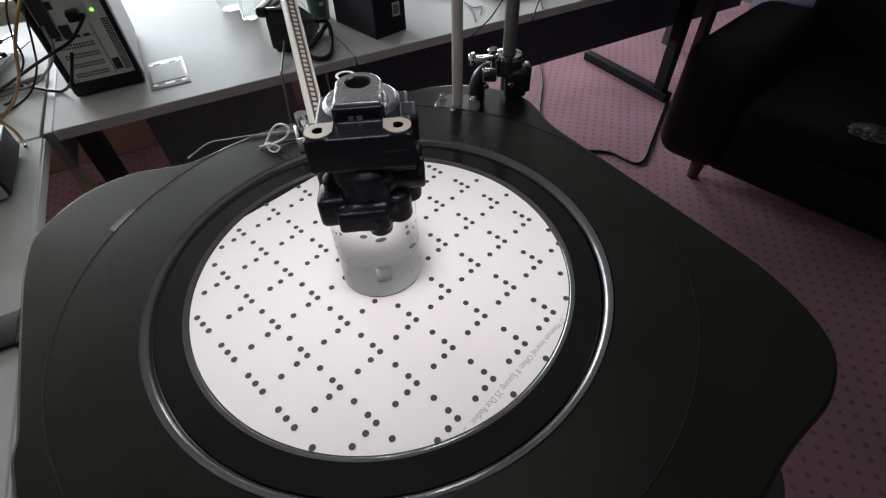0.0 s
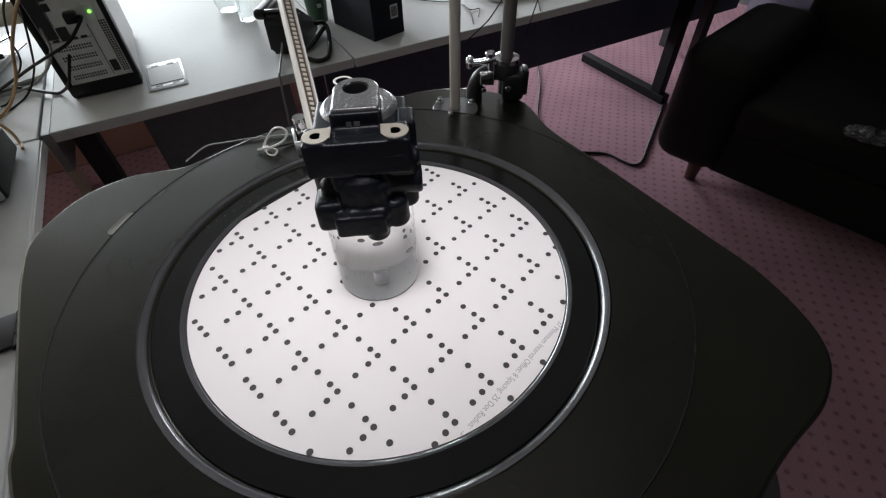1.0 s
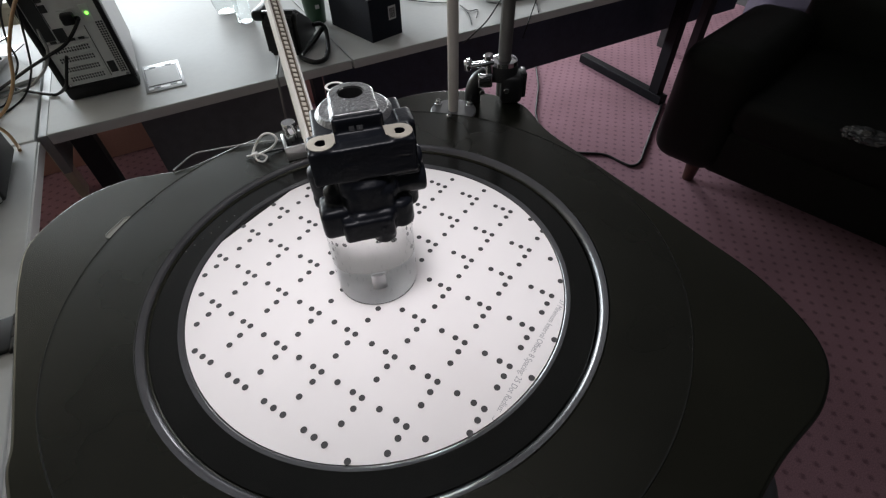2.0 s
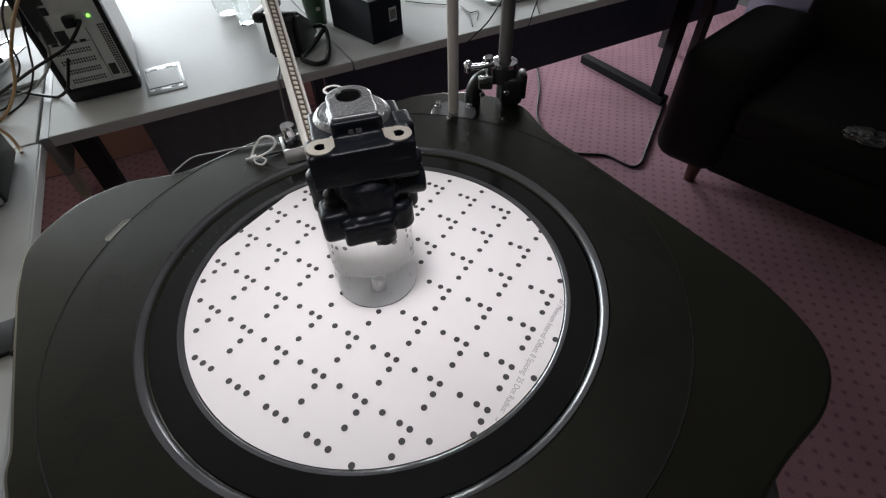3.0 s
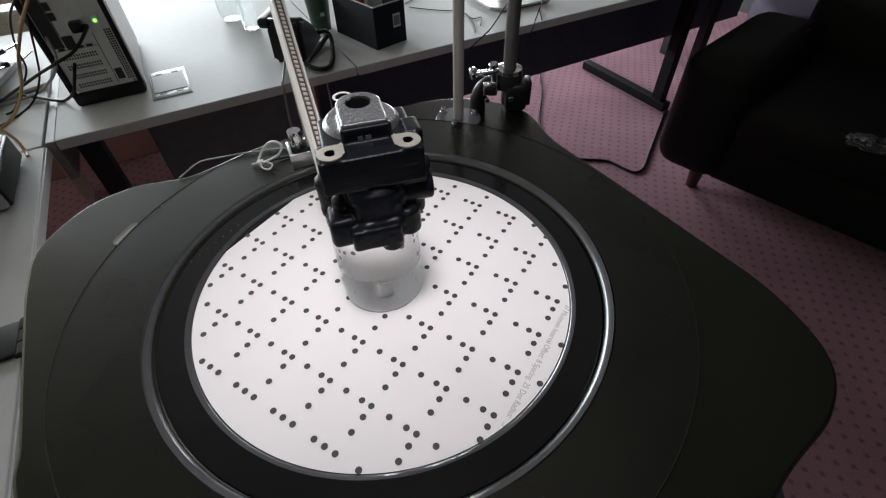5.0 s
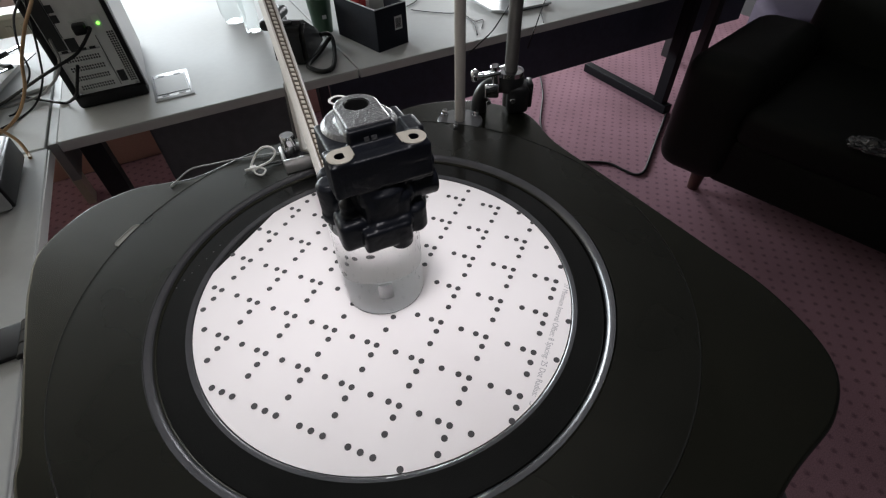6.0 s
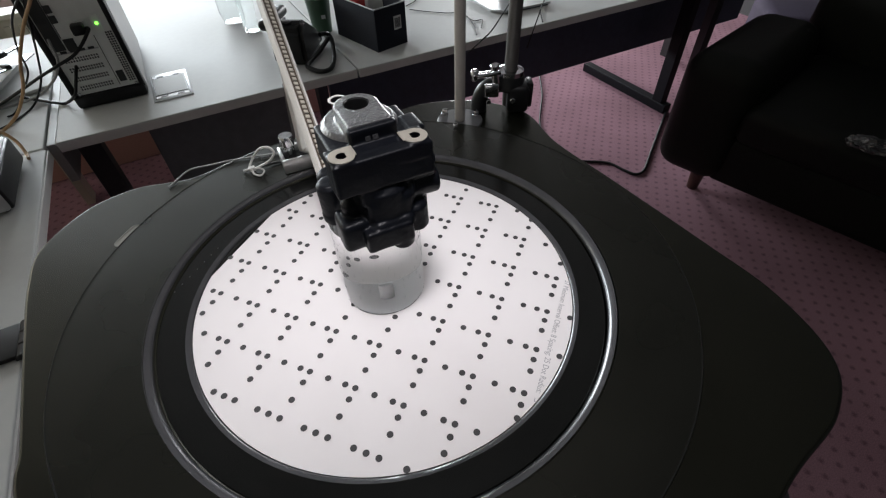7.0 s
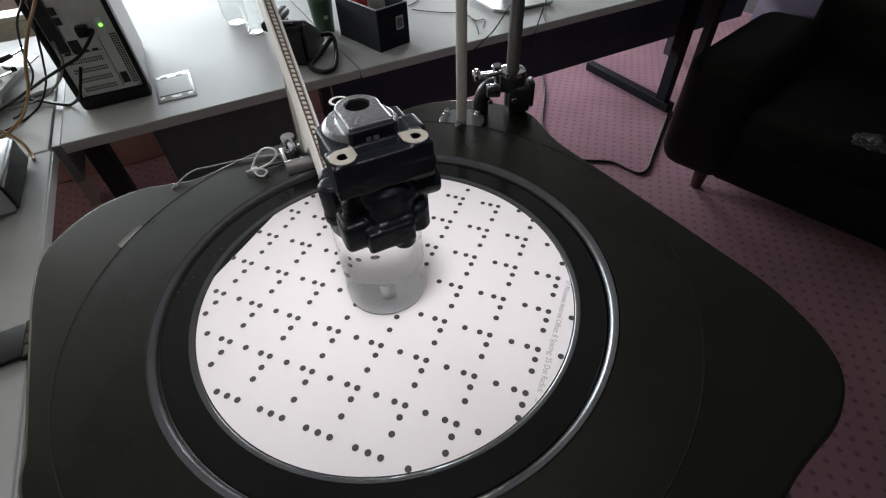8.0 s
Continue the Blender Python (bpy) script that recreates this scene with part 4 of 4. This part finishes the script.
part("display_edge", box(-0.03, 0.028, -0.034, -0.024, 0.100, 0.1065, 0.0025, segs=3), EDGE_POLISH, ph, "glossy display edge", smooth=50)
part("handset", box(-0.058, -0.022, -0.04, 0.10, 0.082, 0.108, 0.011, segs=4), PC_BLACK, ph, smooth=50)
part("handset_cradle", box(-0.046, -0.028, -0.01, 0.09, 0.03, 0.084, 0.006, segs=3), PC_BLACK, ph, smooth=50)
part("cord", tube([(0.0633, 0.0733, 0.035), (0.0771, 0.0942, 0.03), (0.0912, 0.0854, 0.018), (0.1125, 0.0158, 0.0085), (0.1263, -0.043, 0.0085), (0.1296, -0.0888, 0.0085), (0.109, -0.1049, 0.0085), (0.0731, -0.0851, 0.0085), (0.0617, -0.061, 0.0085), (0.0733, 0.0083, 0.012), (0.0853, 0.0717, 0.024), (0.0774, 0.1122, 0.0085)], 0.0060, 12), PC_BLACK, ph, "thick black cord loop", smooth=60)

tab = thing("device_stand", in_room(0.93, 1.13, ZD, -2), "silver device base with dark underside", "device")
base = bmesh.new()
ring_pts = [(-0.11, 0.1), (-0.11, -0.06), (-0.075, -0.095), (0.10, -0.095), (0.10, 0.1)]
lows = [base.verts.new((x, y, 0.005)) for x, y in ring_pts]
tops = [base.verts.new((x, y, 0.012)) for x, y in ring_pts]
base.faces.new(lows[::-1])
base.faces.new(tops)
for k in range(5):
    q = (k + 1) % 5
    base.faces.new((lows[k], lows[q], tops[q], tops[k]))
part("base", base, SILVER, tab)
part("underside", box(-0.070, 0.095, -0.09, 0.095, 0.0, 0.006, 0.001), PC_BLACK, tab)
part("stem", box(-0.02, 0.03, 0.0, 0.04, 0.011, 0.2, 0.004), PC_BLACK, tab, smooth=40)
for pts, r in (([(0.6154, 1.2835, 0.7225), (0.6687, 1.3178, 0.7225), (0.6789, 1.3694, 0.7225)], 0.0016),
               ([(0.6118, 1.2458, 0.7225), (0.6305, 1.2205, 0.7225), (0.6697, 1.1754, 0.7225), (0.7135, 1.1404, 0.7225), (0.7473, 1.1437, 0.7225)], 0.0014),
               ([(0.7365, 1.1003, 0.7225), (0.7342, 1.0416, 0.7225), (0.7617, 1.0355, 0.7225), (0.7228, 0.9806, 0.7225)], 0.0014),
               ([(0.7372, 1.0876, 0.7225), (0.7164, 1.0127, 0.7225), (0.6826, 0.942, 0.7225)], 0.0018),
               ([(0.9615, 1.0031, 0.7225), (0.9069, 0.9176, 0.7225)], 0.0018)):
    cable("thin_cable", pts, r, BLACK_CABLE, "thin black cable on the white desk")
cable("thin_cable", [(0.832, 0.99, 0.773), (0.765, 0.93, 0.769), (0.697, 0.885, 0.748), (0.657, 0.88, 0.727), (0.616, 0.88, 0.703)], 0.0019, BLACK_CABLE, "thin black cable hanging in front of the desk edge")
cable("thin_cable", [(0.95, 0.97, 0.774), (0.881, 0.905, 0.76), (0.85, 0.885, 0.727), (0.826, 0.88, 0.673)], 0.0019, BLACK_CABLE, "thin black cable hanging in front of the desk edge")

# ---- side desk ----
mon = thing("docking_box", in_room(-0.505, 0.775, ZD), "dark grey device box with rounded edges", "device")
part("housing", box(-0.05, 0.055, -0.10, 0.095, 0.006, 0.062, 0.010, segs=4), PC_SIDE, mon, smooth=40)
part("front_band", box(0.047, 0.058, -0.095, 0.09, 0.008, 0.058, 0.005, segs=3), PC_BLACK, mon, "black end band", smooth=40)
for fx in (-0.04, 0.04):
    for fy in (-0.08, 0.075):
        part("rubber_foot", cyl(0.006, 0.0, 0.008, 0.001, 12, m=pose(fx, fy, 0)), PC_BLACK, mon)
bei = thing("beige_housing", in_room(-0.63, 0.80, ZD), "beige rounded equipment housing on the side desk", "equipment")
part("shell", box(-0.09, 0.062, -0.13, 0.15, 0.004, 0.12, 0.02, segs=5), CREAM, bei, smooth=50)
part("plinth", box(-0.085, 0.075, -0.15, 0.13, 0.0, 0.03, 0.006, segs=3), PC_BLACK, bei, "black plinth", smooth=40)
clip = thing("cable_clip", in_room(-0.425, 0.347, ZD), "black plastic clamp on the desk edge", "clamp")
part("top_jaw", box(-0.11, 0.008, -0.032, 0.032, 0.0005, 0.007, 0.0025, segs=3), CLIP, clip, smooth=40)
for k in range(3):
    part("knuckle", cyl(0.0095, -0.011, 0.011, 0.0012, 24, m=pose(0.013, -0.023 + 0.023 * k, -0.001, 90, 0, 0)), CLIP, clip, smooth=40)
part("bottom_jaw", box(-0.05, 0.02, -0.03, 0.03, -0.04, -0.025, 0.003, segs=3, bm=box(0.010, 0.02, -0.03, 0.03, -0.04, 0.002, 0.002)), PC_BLACK, clip, smooth=40)

random.seed(5)
pile = 0.0
for k in range(7):
    h = 0.003 + 0.004 * (k % 3)
    p_ = thing("paper_pile", in_room(-0.62 + random.uniform(-0.06, 0.06), 1.28 + random.uniform(-0.08, 0.08), ZD + pile, random.uniform(-25, 25)), "loose white papers stacked on the corner desk", "papers", "paper piles")
    part("sheet", box(-0.105, 0.105, -0.14, 0.14, 0.0, h, 0.0006), SHEET if k != 3 else PC_BLACK, p_)
    pile += h + 0.0002
for k in range(9):
    u, v = random.uniform(-0.72, -0.5), random.uniform(1.18, 1.42)
    t = thing("small_tool", in_room(u, v, ZD + pile, random.uniform(0, 180)), "small dark hand tool lying on papers", "tool", "tools on the papers")
    part("handle", box(-0.045, 0.0, -0.007, 0.007, 0.0, 0.012, 0.003, segs=2), PC_BLACK, t, smooth=40)
    part("blade", box(0.0, 0.05, -0.003, 0.003, 0.003, 0.007, 0.001), CHROME, t)

# ---- armchair ----
SOFA_M = Matrix.Translation((0.945, 1.36, 0)) @ pose(0, 0, 0, 0, 0, -48.5)
ch = thing("armchair", SOFA_M, "black cloth armchair with rounded arms", "armchair")


def cushion(x0, x1, y0, y1, z0, z1, r):
    return box(x0, x1, y0, y1, z0, z1, r, segs=5)


part("arm", cushion(-0.02, 0.26, 0.0, 0.64, 0.09, 0.565, 0.085), SOFA, ch, smooth=60)
part("arm", cushion(1.30, 1.54, 0.02, 0.85, 0.10, 0.62, 0.09), SOFA, ch, smooth=60)
part("seat_base", cushion(0.2, 1.34, 0.04, 0.85, 0.10, 0.30, 0.03), SOFA, ch, smooth=60)
part("seat_cushion", cushion(0.235, 0.77, 0.0, 0.70, 0.29, 0.44, 0.05), SOFA, ch, smooth=60)
part("seat_cushion", cushion(0.775, 1.305, 0.0, 0.70, 0.29, 0.44, 0.05), SOFA, ch, smooth=60)
part("backrest", cushion(0.16, 1.38, 0.64, 0.92, 0.25, 0.86, 0.09), SOFA, ch, smooth=60)
for x, y in ((0.16, 0.10), (1.46, 0.10), (0.08, 0.78), (1.46, 0.78)):
    part("foot", cyl(0.022, 0.0, 0.105, 0.003, 20, m=pose(x, y, 0), r2=0.03), WOOD_FOOT, ch, "reddish wooden foot", smooth=40)

pf = thing("floor_pouffe", pose(2.16, 2.36, 0, 0, 0, -20), "purple cloth floor cushion with black webbing edge", "pouffe")
part("cushion", box(-0.3, 0.36, -0.2, 0.3, 0.06, 0.34, 0.06, segs=4), PURPLE, pf, smooth=60)
part("webbing", box(-0.305, 0.365, -0.207, 0.305, 0.0, 0.075, 0.012, segs=3), BLACK_CABLE, pf, "black webbing edge", smooth=50)

bagm = bmesh.new()
bmesh.ops.create_icosphere(bagm, subdivisions=4, radius=0.05)
for v in bagm.verts:
    d = noise.noise(v.co * 45) * 0.012 + noise.noise(v.co * 110) * 0.006
    v.co = Vector((v.co.x * 1.35, v.co.y * 0.75, max(v.co.z * 0.35, -0.012))) + v.co.normalized() * d
    v.co.z = max(v.co.z, -0.012)
bag = thing("crumpled_bag", Matrix.Translation((1.345, 0.905, 0.452)) @ pose(0, 0, 0, 0, 0, -35), "crumpled dark foil bag on the armchair seat", "bag")
part("foil", bagm, FOIL, bag, smooth=25)

fc = thing("floor_cable", pose(0, 0, 0), "black cable lying on the carpet", "cable", "cables")
part("sheath", tube([(0.50, 1.57, 0.006), (0.619, 1.551, 0.006), (0.698, 1.518, 0.006), (0.814, 1.497, 0.006), (0.873, 1.436, 0.006), (0.913, 1.403, 0.006), (0.96, 1.43, 0.006), (1.022, 1.538, 0.006), (1.114, 1.703, 0.006), (1.249, 1.944, 0.006)], 0.006, 8), BLACK_CABLE, fc, smooth=60)
fc2 = thing("floor_cable", pose(0, 0, 0), "black cable lying on the carpet below the desk", "cable", "cables")
part("sheath", tube([(0.68, 2.50, 0.006), (0.662, 2.412, 0.006), (0.636, 2.184, 0.006), (0.601, 2.025, 0.006), (0.57, 1.878, 0.006), (0.568, 1.752, 0.006), (0.587, 1.62, 0.006)], 0.005, 8), BLACK_CABLE, fc2, smooth=60)


# ---- what moves ----
def motions():
    step = [(0.0, 0.0), (0.1, 0.4), (0.2, 1.5), (0.3, 2.8), (0.4, 4.1), (0.5, 5.5), (0.6, 7.0), (0.7, 8.4), (0.8, 9.45), (0.9, 10.2), (1.0, 10.65)]
    turn = [(0.0, -21.3)] + [(1.2 + a, -21.3 + d) for a, d in step] + [(3.7, -10.65)] + [(5.2 + a, -10.65 + d) for a, d in step] + [(8.0, 0.0)]
    for ob, base in ((platter, 0.0), (sheet, 0.0), (holder, 0.0), (housing, 25.8)):
        walk(ob, [(t, pose(0, 0, ZP, 0, 0, base + a)) for t, a in turn])
    for ob in (ring, tie, lead):
        walk(ob, [(t, pose(0, 0, ZP, 0, 0, a * 3.0 / 10.65)) for t, a in turn])


motions()
